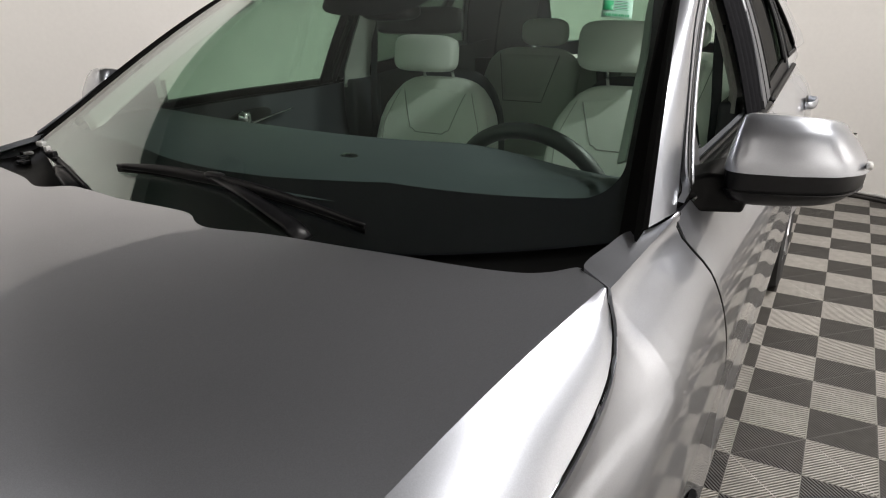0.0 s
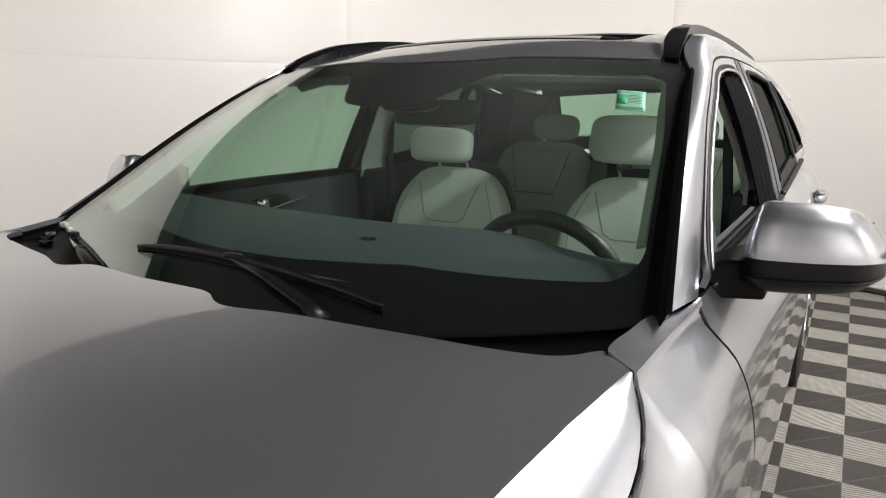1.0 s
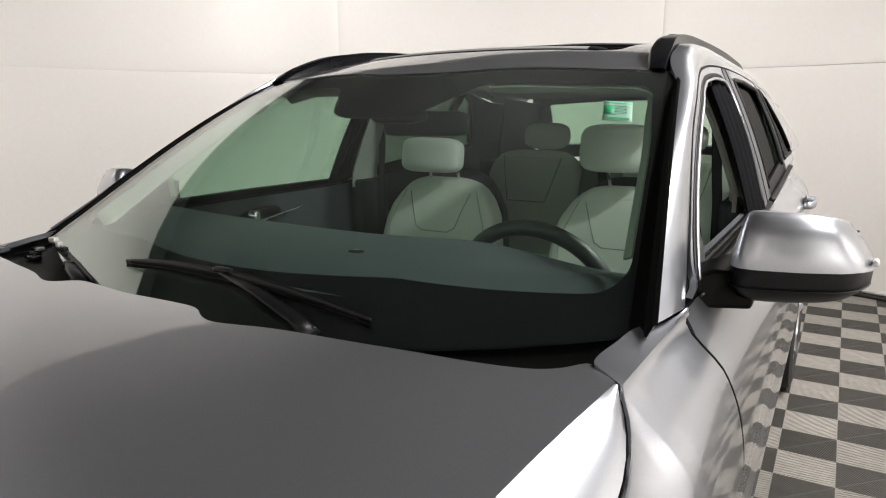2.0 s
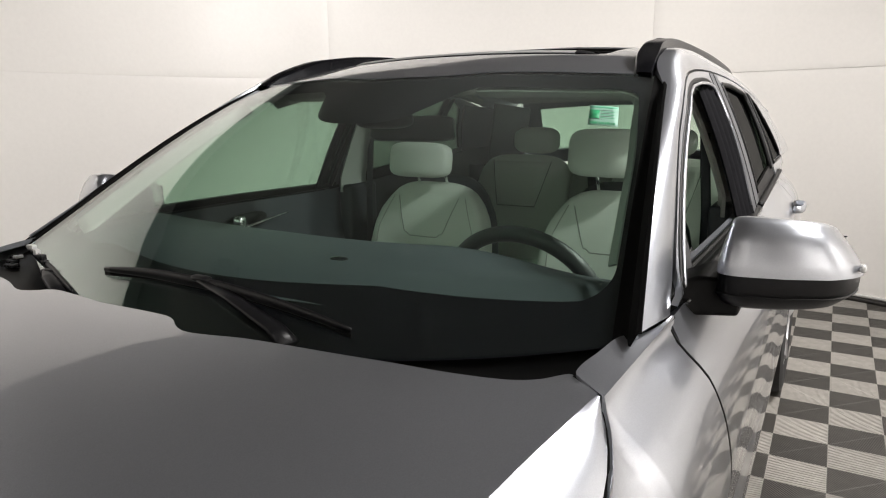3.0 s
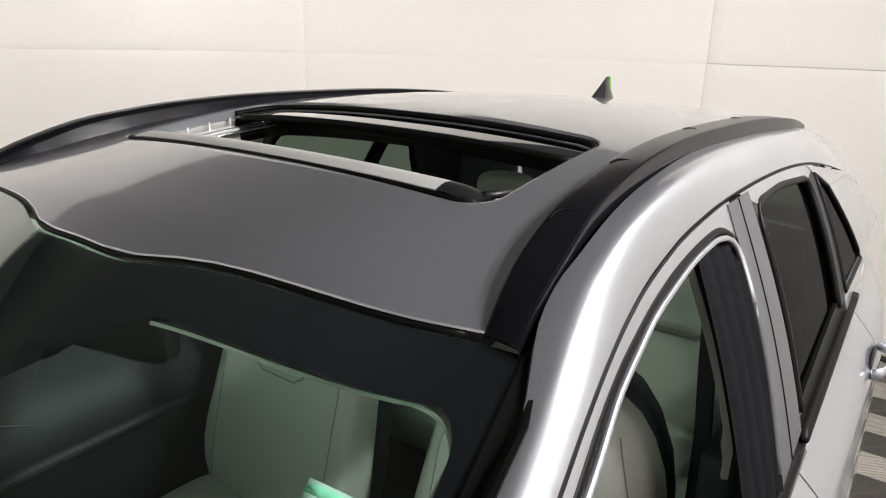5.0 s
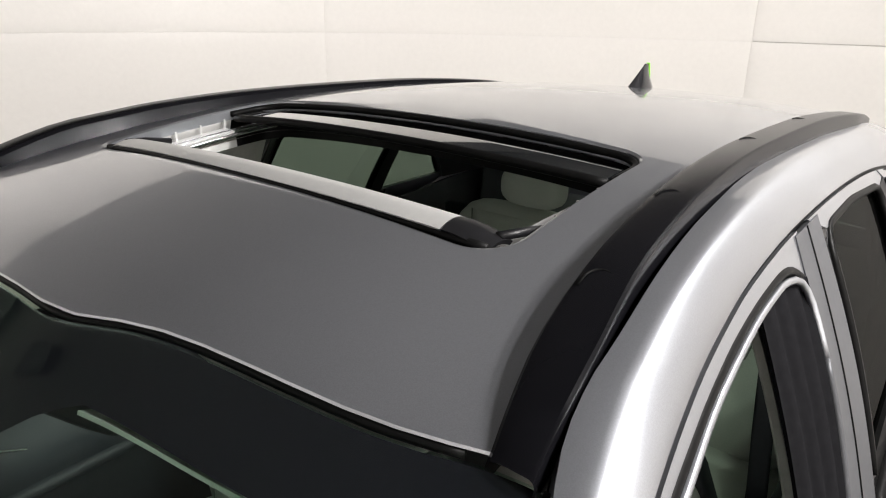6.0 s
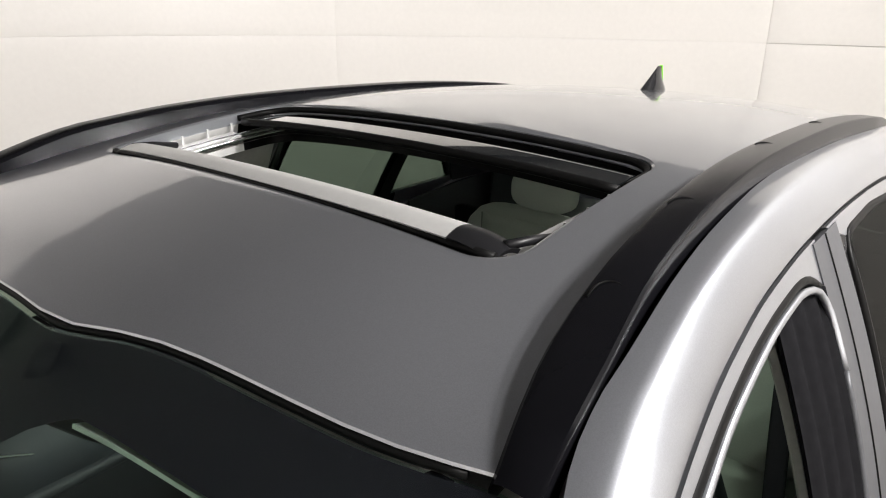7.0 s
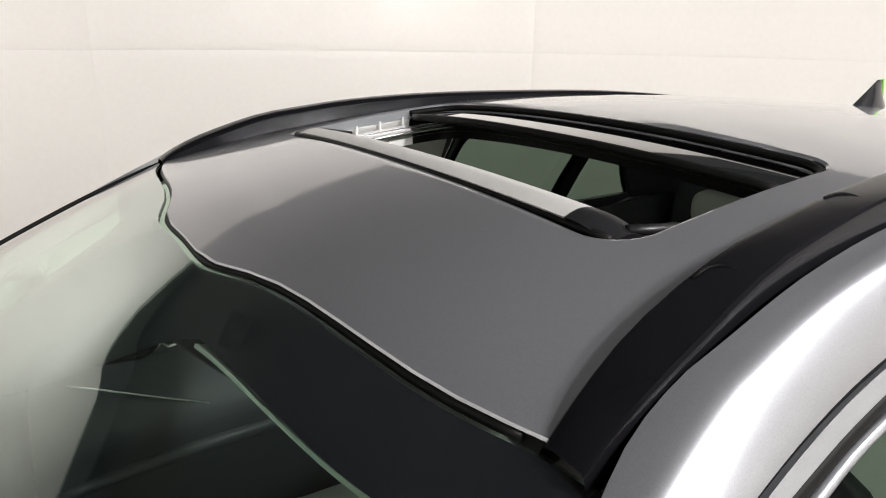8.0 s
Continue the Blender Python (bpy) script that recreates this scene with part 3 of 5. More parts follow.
# ---- antenna -------------------------------------------------------------------
def fin():
    bm = bmesh.new()
    n = 14
    rings = []
    for k in range(n):
        t = k / (n - 1)
        h = 0.066 * t ** 0.9
        y0 = 1.485 + 0.105 * t ** 0.85
        y1 = 1.632 - 0.010 * math.sin(math.pi * t) - 0.012 * t
        w = 0.033 * (1 - t) ** 1.3 + 0.003
        zb = roof_z(0, 1.57) - 0.002
        ring = []
        for j in range(24):
            a = 2 * math.pi * j / 24
            y = (y0 + y1) / 2 + (y1 - y0) / 2 * math.cos(a)
            x = w * math.sin(a) * (0.75 + 0.25 * math.cos(a))
            ring.append(bm.verts.new((x, y, zb + h)))
        rings.append(ring)
    for a, b in zip(rings, rings[1:]):
        for j in range(24):
            bm.faces.new((a[j], a[(j + 1) % 24], b[(j + 1) % 24], b[j]))
    bm.faces.new(rings[-1])
    return bm


antenna = part("antenna", fin(), GLOSS_BLACK, car, "black shark fin antenna")
part("sticker", sheet(lambda u, v: (0.0052 * u, 1.628 - 0.014 * v + 0.001 + 0.003 * (1 - abs(u)), roof_z(0, 1.57) + 0.022 + 0.044 * v), spread(-1, 1, 5), spread(0, 1, 6), 0.0015, 1), LIME, antenna, "lime green tag")

# ---- pillars and cantrails --------------------------------------------------------
GAP_X = [(-0.72, 0.815), (-0.62, 0.798), (-0.45, 0.764), (-0.2, 0.713), (-0.1, 0.697), (0.0, 0.680), (0.1, 0.663), (0.2, 0.649), (0.3, 0.639), (0.4, 0.632), (0.6, 0.627), (0.9, 0.628), (1.2, 0.636), (1.45, 0.652), (1.75, 0.685), (2.05, 0.71)]
GAP_Z = [(-0.72, 0.935), (-0.62, 0.988), (-0.45, 1.080), (-0.2, 1.227), (-0.1, 1.279), (0.0, 1.322), (0.1, 1.348), (0.2, 1.364), (0.3, 1.373), (0.4, 1.380), (0.6, 1.386), (0.9, 1.382), (1.2, 1.366), (1.45, 1.338), (1.75, 1.28), (2.05, 1.20)]


def cant(t, v, s, push=0.0):
    """Outer skin of the A-pillar and the roof side: t from -0.76 (fender) to 2.05 (rear), v from the glass or roof (0) to the door gap (1)."""
    tg = -0.620 + (t + 0.742) * (2.670 / 2.792)
    a = Vector((table(t, CANT_IN_X), t, table(t, CANT_IN_Z)))
    b = Vector((table(tg, GAP_X), tg, table(tg, GAP_Z)))
    p = a.lerp(b, max(0.0, v))
    lip, deep = v < 0, v < -0.07
    v = max(0.0, v)
    f = ease((t + 0.25) / 0.45)
    bulge = (0.004 + 0.005 * f * ease(v / 0.2)) * (1 - v ** 4) + (0.004 + 0.0035 * f) * math.sin(math.pi * v ** (1 - 0.25 * f))
    out = Vector((0.72, -0.25 if t < 0.1 else -0.02, 0.66)).normalized()
    p += out * (bulge + push)
    if lip:
        p += Vector((-0.010, 0.0, 0.002)) * math.exp(-((t - 0.035) / 0.065) ** 2) + Vector((-0.008, 0.0, 0.001)) * ease((t + 0.10) / 0.14) * (1 - ease((t - 0.55) / 0.4))
    if deep:
        p += Vector((-0.003, 0.0, -0.022)) * ease((t + 0.1) / 0.15) + Vector((-0.003, 0.0, -0.003))
    return (s * p.x, p.y, p.z)


for s in (-1, 1):
    ts = spread(-0.744, 0.2, 44) + spread(0.24, 2.05, 40)
    panel("roof_side", lambda t, v: cant(t, v, s), ts, [-0.1, -0.05] + spread(0, 1, 13), PAINT, car, 0.005, s, "grey silver pillar and roof side")
    # dark backing behind the door gap
    part("door_seal", tube([Vector((s * (table(t, GAP_X) - 0.012), t, table(t, GAP_Z) - 0.008)) for t in spread(-0.62, 1.5, 50)], 0.010, 8), RUBBER, car)

def door_cut(z):
    """Front edge of the front door at a height."""
    return table(z, [(0.27, -0.46), (0.45, -0.45), (0.70, -0.50), (0.86, -0.605), (0.92, -0.636), (0.95, -0.643), (0.99, -0.62), (1.02, -0.61)])


# ---- hood -------------------------------------------------------------------------
CREASE_X = [(-1.80, 0.640), (-1.6, 0.690), (-1.4, 0.720), (-1.2, 0.740), (-1.05, 0.757), (-0.9, 0.779)]
CREASE_Z = [(-1.80, 0.800), (-1.6, 0.868), (-1.4, 0.914), (-1.2, 0.942), (-1.05, 0.957), (-0.9, 0.971)]
HOOD_C = [(-1.84, 0.76), (-1.75, 0.835), (-1.6, 0.895), (-1.4, 0.942), (-1.2, 0.972), (-1.05, 0.984), (-0.9, 0.990)]
HOOD_REAR = [(0.0, -0.972), (0.15, -0.968), (0.18, -0.975), (0.21, -0.993), (0.245, -1.000), (0.333, -0.980), (0.464, -0.962), (0.543, -0.949), (0.616, -0.937), (0.683, -0.918), (0.712, -0.898), (0.735, -0.864), (0.745, -0.868), (0.781, -0.897)]


def hood_z(x, y):
    xc, zc, z0 = table(y, CREASE_X), table(y, CREASE_Z), table(y, HOOD_C)
    t = abs(x) / xc
    z = z0 + (zc - z0) * t ** (2.2 + 0.8 * ease((y + 1.15) / 0.25))
    return z


def hood_top(u, v):
    xr = 0.779 * u
    yr = table(abs(xr), HOOD_REAR)
    y = yr + (-1.80 + 0.10 * (1 - u * u) * -0.4 - yr) * v
    x = u * table(y, CREASE_X)
    return (x, y, hood_z(x, y))


hood = panel("hood", hood_top, spread(-1, -0.8, 40) + spread(-0.79, 0.79, 81) + spread(0.8, 1, 40), spread(0, 1, 40), PAINT, car, 0.010, 1, "grey silver hood")
HOODCUT_X = [(-1.78, 0.705), (-1.6, 0.765), (-1.4, 0.802), (-1.2, 0.821), (-1.1, 0.824), (-1.0, 0.820), (-0.94, 0.804), (-0.9, 0.783)]
HOODCUT_Z = [(-1.78, 0.79), (-1.6, 0.848), (-1.4, 0.874), (-1.2, 0.888), (-1.1, 0.896), (-1.0, 0.918), (-0.94, 0.944), (-0.9, 0.964)]
FENDER_X = [(-0.897, 0.784), (-0.884, 0.764), (-0.868, 0.744), (-0.80, 0.752), (-0.745, 0.761), (-0.72, 0.778), (-0.69, 0.788), (-0.655, 0.797), (-0.62, 0.802)]
FENDER_Z = [(-0.897, 0.971), (-0.884, 0.975), (-0.868, 0.979), (-0.80, 0.985), (-0.745, 0.988), (-0.72, 0.986), (-0.69, 0.985), (-0.655, 0.987), (-0.62, 0.990)]
for s in (-1, 1):
    def hood_side(t, v, s=s):
        a = Vector((table(t, CREASE_X), t, table(t, CREASE_Z)))
        b = Vector((table(t, HOODCUT_X), t, table(t, HOODCUT_Z)))
        p = a.lerp(b, min(v, 1.0)) + Vector((0.5, 0, 0.6)) * (0.004 * math.sin(math.pi * min(v, 1.0)))
        if v > 1.0:
            p += Vector((-0.002, 0, -0.012))
        return (s * p.x, p.y, p.z)
    panel("hood_flank", hood_side, spread(-1.80, -0.9, 36), spread(0, 1, 10) + [1.05], PAINT, hood, 0.003, s)

    # fender: from the hood cut over a soft crease down to the wheel arch
    def fender(t, v, s=s):
        y = t
        if y < -0.897:
            top = Vector((table(y, HOODCUT_X) + 0.0028, y, table(y, HOODCUT_Z) - 0.0015))
            ridge = top.copy()
        else:
            top = Vector((table(y, FENDER_X), y, table(y, FENDER_Z)))
            k = (y + 0.897) / 0.277
            ridge = Vector((0.787 + 0.017 * k, y, 0.970 + 0.018 * k))
        if v < 0.25:
            p = top.lerp(ridge, max(0.0, v / 0.25))
            if v < 0.0:
                p += Vector((0.001, 0, -0.012))
            return (s * p.x, p.y, p.z)
        w = (v - 0.25) / 0.75
        arch = 0.30
        d = abs(y + 1.02)
        if d < 0.37:
            arch = max(arch, 0.33 + math.sqrt(max(0.0, 0.37 ** 2 - d * d)))
        z = ridge.z + (arch - ridge.z) * w ** 1.35
        body = side_x(y, z)
        k = math.sin(0.5 * math.pi * max(0.0, min(1.0, (ridge.z - z) / 0.11)))
        x = ridge.x + (max(body, ridge.x) - ridge.x) * k
        x += (max(body, ridge.x) - x) * ease((y + 0.92) / 0.26) * min(1.0, (ridge.z - z) / 0.035)
        e = max(0.0, (y + 1.0) / 0.38) ** 3
        y += e * (door_cut(z) + 0.62)
        return (s * x, y, z)

    panel("fender", fender, spread(-1.80, -0.91, 46) + spread(-0.897, -0.625, 44), [-0.03, 0, 0.06, 0.12, 0.18, 0.23, 0.25, 0.27] + spread(0.3, 1, 28), PAINT, car, 0.003, s, "grey silver front fender")
    fen = car.children[-1]
    crisp(fen, 16)
    # black tubes laid in the panel gaps in place of their shade
    gap = [(table(y, HOODCUT_X) + 0.001, y, table(y, HOODCUT_Z) - 0.0045) for y in spread(-1.76, -0.897, 50)]
    gap += [(0.783, -0.895, 0.965), (0.771, -0.887, 0.967), (0.757, -0.877, 0.969), (0.742, -0.866, 0.971)]
    part("gap_line", tube([(s * x, y, z) for x, y, z in gap], 0.0042, 6), RUBBER, fen)
    part("gap_line", tube([(s * (side_x(door_cut(z), z) - 0.003), door_cut(z) + 0.002, z) for z in spread(0.32, 0.985, 44)], 0.0032, 6), RUBBER, fen)
    part("gap_line", tube([(s * x, y, z) for x, y, z in ((0.757, -0.747, 0.983), (0.778, -0.722, 0.981), (0.788, -0.691, 0.980), (0.797, -0.655, 0.982), (0.802, -0.62, 0.985))], 0.0038, 6), RUBBER, fen)

# ---- doors and rear quarter --------------------------------------------------------
BELT = [(-0.66, 0.984), (-0.5, 0.983), (-0.3, 0.978), (0.0, 0.972), (0.44, 0.968), (0.76, 0.978), (1.3, 1.015), (1.7, 1.045)]


FRONT_CUT = 0.18


def body_panel(s, y0, y1, slope0, slope1, arch_y=None, zlow=0.27):
    """Outer skin between two cuts that lean by slope (metres of y for a metre of height)."""
    def fn(u, v):
        yb = y0 + (y1 - y0) * u
        zt = table(yb, BELT) - 0.004
        z = zt + (zlow - zt) * v
        cut0, cut1 = y0 + slope0 * (zt - z), y1 + slope1 * (zt - z)
        if slope0 is FRONT_CUT:
            cut0 = door_cut(z) + 0.005
        y = cut0 + (cut1 - cut0) * u
        if arch_y is not None:
            d = abs(y - arch_y)
            if d < 0.37:
                low = 0.33 + math.sqrt(0.37 ** 2 - d * d)
                z = zt + (max(zlow, low) - zt) * v
        return (s * side_x(y, z), y, z)
    return fn


def green_x(y, z):
    """Half width of the greenhouse above the belt."""
    top = table(y, GAP_X)
    zt = table(y, GAP_Z)
    zb = table(y, BELT)
    k = max(0.0, min(1.0, (z - zb) / max(0.05, zt - zb)))
    xb = 0.796 if y < 1.3 else 0.796 - 0.02 * (y - 1.3)
    return xb + (top - xb) * k + 0.012 * math.sin(math.pi * k)


# window openings seen from the side, as (y, z)
FRONT_WIN = [(-0.55, 1.004), (-0.40, 1.090), (-0.30, 1.148), (-0.20, 1.203), (-0.10, 1.254), (0.0, 1.299), (0.05, 1.313), (0.10, 1.323), (0.20, 1.337), (0.30, 1.346), (0.42, 1.352), (0.52, 1.354), (0.614, 1.352), (0.518, 0.985)]
REAR_WIN = [(0.715, 1.012), (0.785, 1.350), (1.0, 1.349), (1.275, 1.326), (1.205, 1.050)]
QUARTER_WIN = [(1.285, 1.066), (1.345, 1.326), (1.44, 1.285), (1.600, 1.070)]


def on_green(s, y, z, off=0.0):
    return Vector((s * (green_x(y, z) + off), y, z))


def dense(path, step=0.02, closed=False):
    out = []
    n = len(path)
    for i in range(n if closed else n - 1):
        a, b = path[i], path[(i + 1) % n]
        m = max(1, int(math.dist(a, b) / step))
        out += [(a[0] + (b[0] - a[0]) * k / m, a[1] + (b[1] - a[1]) * k / m) for k in range(m)]
    if not closed:
        out.append(path[-1])
    return out


def frame_strip(s, inner, outer_pts, off=0.0):
    """Painted or dark strip between two side-view paths of equal count."""
    def fn(i, v):
        a, b = inner[i], outer_pts[i]
        y, z = a[0] + (b[0] - a[0]) * v, a[1] + (b[1] - a[1]) * v
        return on_green(s, y, z, off)
    return fn


def resample(path, n):
    d = [0.0]
    for a, b in zip(path, path[1:]):
        d.append(d[-1] + math.dist(a, b))
    out = []
    for k in range(n):
        t = d[-1] * k / (n - 1)
        i = max(j for j in range(len(d)) if d[j] <= t + 1e-9)
        i = min(i, len(path) - 2)
        f = (t - d[i]) / max(1e-9, d[i + 1] - d[i])
        out.append((path[i][0] + (path[i + 1][0] - path[i][0]) * f, path[i][1] + (path[i + 1][1] - path[i][1]) * f))
    return out


def smooth_path(path, n):
    """The path with its corners rounded."""
    p = resample(path, n)
    for _ in range(2):
        p = [p[0]] + [((a[0] + 2 * b[0] + c[0]) / 4, (a[1] + 2 * b[1] + c[1]) / 4) for a, b, c in zip(p, p[1:], p[2:])] + [p[-1]]
    return p


def pane(s, win, material, parent, off=-0.012, name="window", label=""):
    """A curved pane that fills a side-view outline."""
    c = (sum(p[0] for p in win) / len(win), sum(p[1] for p in win) / len(win))
    rim = dense(win, 0.03, closed=True)
    bm = bmesh.new()
    rings = []
    for k in range(9):
        f = 1.0 - k / 8
        rings.append([bm.verts.new(on_green(s, c[0] + (y - c[0]) * f * 1.02, c[1] + (z - c[1]) * f * 1.02, off)) if f > 0 else None for y, z in rim])
    mid = bm.verts.new(on_green(s, *c, off))
    m = len(rim)
    for a, b in zip(rings, rings[1:-1]):
        for j in range(m):
            bm.faces.new((a[j], a[(j + 1) % m], b[(j + 1) % m], b[j]))
    last = rings[-2]
    for j in range(m):
        bm.faces.new((last[j], last[(j + 1) % m], mid))
    bmesh.ops.recalc_face_normals(bm, faces=bm.faces)
    bmesh.ops.solidify(bm, geom=bm.faces[:], thickness=0.004)
    return crisp(part(name, bm, material, parent, label), 50)


def handle(s, y, z, parent):
    h = part("door_handle", tube([(s * (side_x(y0, z) + d), y0, z + 0.002) for y0, d in ((y - 0.10, 0.004), (y - 0.085, 0.024), (y - 0.04, 0.034), (y + 0.04, 0.036), (y + 0.085, 0.028), (y + 0.10, 0.004))], 0.0115, 10, squash=(0.55, 1.25)), PAINT, parent, "grey silver pull handle")
    # black pad stands in for the shaded hollow behind the handle
    cup = pillow(s * (side_x(y, z) + 0.0), y, z, 0.004, 0.070, 0.026, 2.6, 12)
    part("handle_cup", cup, SATIN_BLACK, h, "dark recess")
    return h


for s in (-1, 1):
    # front door
    fd = panel("front_door", body_panel(s, -0.655, 0.595, FRONT_CUT, 0.10), spread(0, 1, 50), spread(0, 1, 26), PAINT, car, 0.020, s, "grey silver front door")
    rd = panel("rear_door", body_panel(s, 0.600, 1.44, 0.10, -0.10, 1.70), spread(0, 1, 40), spread(0, 1, 26), PAINT, car, 0.020, s, "grey silver rear door")
    q = panel("rear_quarter", body_panel(s, 1.445, 2.42, -0.10, 0.0, 1.70), spread(0, 1, 40), spread(0, 1, 26), PAINT, car, 0.008, s, "grey silver rear quarter panel")
    # front door window frame: painted outer strip and black channel
    inner = smooth_path(FRONT_WIN[:-2] + [(0.572, 1.347), (0.600, 1.326)], 60)
    gapline = [(-0.60, 0.996)] + [(t, table(t, GAP_Z) - 0.006) for t in spread(-0.54, 0.632, 40)]
    outer_l = resample(gapline, 60)
    crisp(part("door_frame", sheet(frame_strip(s, inner, outer_l), list(range(60)), spread(0, 1, 6), 0.010, -s), PAINT, fd, "grey silver window frame"), 40)
    part("window_channel", tube([on_green(s, y, z, -0.006) for y, z in inner], 0.008, 8), RUBBER, fd)
    part("window_channel", tube([on_green(s, y, z, -0.022) for y, z in smooth_path(FRONT_WIN[8:], 50)], 0.010, 8), SATIN_BLACK, fd)
    # stacked black strips at the rear edge of the open window
    def channel(u, v, s=s):
        y = 0.599 - 0.110 * v + (-0.084 + 0.012 * v) * u
        z = 1.330 + 0.020 * v - (0.030 * ((v - 0.55) / 0.45) ** 2 * (1 - u) ** 6 if v > 0.55 else 0.0) + (0.970 - 1.330 - 0.020 * v) * u
        return on_green(s, y, z, -0.005 - 0.027 * v + 0.0035 * math.cos(v * 7.0 * math.pi))
    crisp(part("window_channel", sheet(channel, [0, 0.02, 0.05, 0.09, 0.15] + spread(0.22, 1, 14), spread(0, 1, 30), 0.006, -s), FLOCK, fd, "black ribbed window channel"), 60)
    # pale lip round the inner edge of the frame, rounded at the rear corner
    lip_path = smooth_path([(-0.53, 1.010), (-0.30, 1.140), (-0.10, 1.245), (0.05, 1.304), (0.20, 1.329), (0.40, 1.343), (0.52, 1.345), (0.57, 1.340), (0.592, 1.318), (0.588, 1.285), (0.565, 1.19), (0.518, 1.00)], 70)
    for first, last, skin in ((0, 59, PAINT), (58, 70, BPILLAR)):
        part("frame_lip", tube([on_green(s, y, z, -0.002 + 0.005 * ease((y - 0.5) / 0.07)) for y, z in lip_path[first:last]], 0.0052, 8), skin, fd)
    # belt weatherstrip with a bright lip
    part("belt_strip", tube([(s * 0.792, y, table(y, BELT) + 0.003) for y in spread(-0.52, 0.66, 30)], 0.009, 8, squash=(1.4, 0.8)), RUBBER, fd)
    part("belt_moulding", tube([(s * 0.803, y, table(y, BELT) - 0.001) for y in spread(-0.52, 0.66, 30)], 0.0045, 6), GLOSS_BLACK, fd)
    part("belt_strip", tube([(s * 0.778, y, table(y, BELT) + 0.001) for y in spread(-0.50, 0.48, 30)], 0.011, 8, squash=(1.5, 0.6)), RUBBER, fd)
    # B-pillar cover
    def bcover(u, v, s=s):
        a = (0.614 - 0.098 * u, 1.378 - 0.400 * u)
        b = (0.752 - 0.066 * u, 1.377 - 0.383 * u)
        return on_green(s, a[0] + (b[0] - a[0]) * v, a[1] + (b[1] - a[1]) * v, 0.002)
    crisp(part("pillar_cover", sheet(bcover, spread(0, 1, 20), spread(0, 1, 9), 0.008, -s), BPILLAR, fd, "satin grey pillar cover"), 30)
    part("joint_line", tube([bcover(u, 0.47, s) + Vector((s * 0.0004, 0, 0)) for u in spread(0, 1, 14)], 0.0016, 6), RUBBER, fd)

    def bstrip(u, v, s=s):
        a = (0.754 - 0.066 * u, 1.371 - 0.377 * u)
        c = (0.790 - 0.073 * u, 1.366 - 0.358 * u)
        return on_green(s, a[0] + (c[0] - a[0]) * v, a[1] + (c[1] - a[1]) * v, -0.001 - 0.004 * math.sin(math.pi * v))
    crisp(part("pillar_cover", sheet(bstrip, spread(0, 1, 20), spread(0, 1, 8), 0.008, -s), GLOSS_BLACK, rd, "black window frame strip"), 30)
    # rear door window frame
    inner2 = smooth_path([REAR_WIN[0], REAR_WIN[1], REAR_WIN[2], REAR_WIN[3], REAR_WIN[4]], 50)
    top_in = smooth_path(REAR_WIN[1:4], 30)
    top_out = resample([(t, table(t, GAP_Z) - 0.006) for t in spread(0.70, 1.38, 24)], 30)
    crisp(part("door_frame", sheet(frame_strip(s, top_in, top_out), list(range(30)), spread(0, 1, 6), 0.010, -s), PAINT, rd, "grey silver window frame"), 40)
    crisp(part("door_frame", sheet(frame_strip(s, resample([REAR_WIN[3], REAR_WIN[4]], 12), resample([(1.340, 1.334), (1.280, 1.055)], 12), 0.001), list(range(12)), spread(0, 1, 5), 0.012, -s), SATIN_BLACK, rd, "black window divider"), 40)
    part("window_channel", tube([on_green(s, y, z, -0.004) for y, z in inner2], 0.008, 8), RUBBER, rd)
    part("belt_strip", tube([(s * 0.794, y, table(y, BELT) + 0.006) for y in spread(0.68, 1.40, 24)], 0.009, 8, squash=(1.4, 0.8)), RUBBER, rd)
    pane(s, REAR_WIN, PRIVACY, rd, name="window", label="dark tinted rear side window")
    # the driver's window is let down
    if s < 0:
        pane(s, FRONT_WIN, SIDE_GLASS, fd, name="window", label="green tinted side window")
    def sill_fill(low, high, off=-0.004, s=s):
        return lambda u, v: on_green(s, low[0] + (high[0] - low[0]) * u, table(low[0] + (high[0] - low[0]) * u, BELT) - 0.006 + (low[1] + (high[1] - low[1]) * u - table(low[0] + (high[0] - low[0]) * u, BELT) + 0.012) * v, off)
    crisp(part("belt_seal", sheet(sill_fill((0.69, 1.012), (1.30, 1.064)), spread(0, 1, 16), spread(0, 1, 4), 0.012, -s), RUBBER, rd, "black rubber belt seal"), 40)
    crisp(part("belt_shoulder", sheet(sill_fill((1.27, 1.066), (1.68, 1.072), 0.001), spread(0, 1, 14), spread(0, 1, 4), 0.012, -s), PAINT, q), 40)
    if s < 0:
        crisp(part("belt_seal", sheet(sill_fill((-0.56, 1.008), (0.56, 0.990)), spread(0, 1, 16), spread(0, 1, 4), 0.012, -s), RUBBER, fd, "black rubber belt seal"), 40)
    # quarter window and C-pillar
    pane(s, QUARTER_WIN, PRIVACY, q, off=-0.002, name="quarter_window", label="small dark quarter window")
    part("window_channel", tube([on_green(s, y, z, 0.001) for y, z in dense(QUARTER_WIN, 0.03, True) + [QUARTER_WIN[0]]], 0.006, 8), RUBBER, q)

    def cpillar(u, v, s=s):
        a = (QUARTER_WIN[2][0] + 0.10 * u * 0 + (QUARTER_WIN[3][0] - QUARTER_WIN[2][0]) * u, QUARTER_WIN[2][1] + (QUARTER_WIN[3][1] - QUARTER_WIN[2][1]) * u)
        zt = table(a[0], GAP_Z)
        b = (1.86 + 0.36 * u, 1.262 - 0.20 * u)
        return on_green(s, a[0] + (b[0] - a[0]) * v, a[1] + (b[1] - a[1]) * v, 0.003)
    panel("rear_pillar", cpillar, spread(0, 1, 16), spread(0, 1, 10), PAINT, q, 0.008, -s)
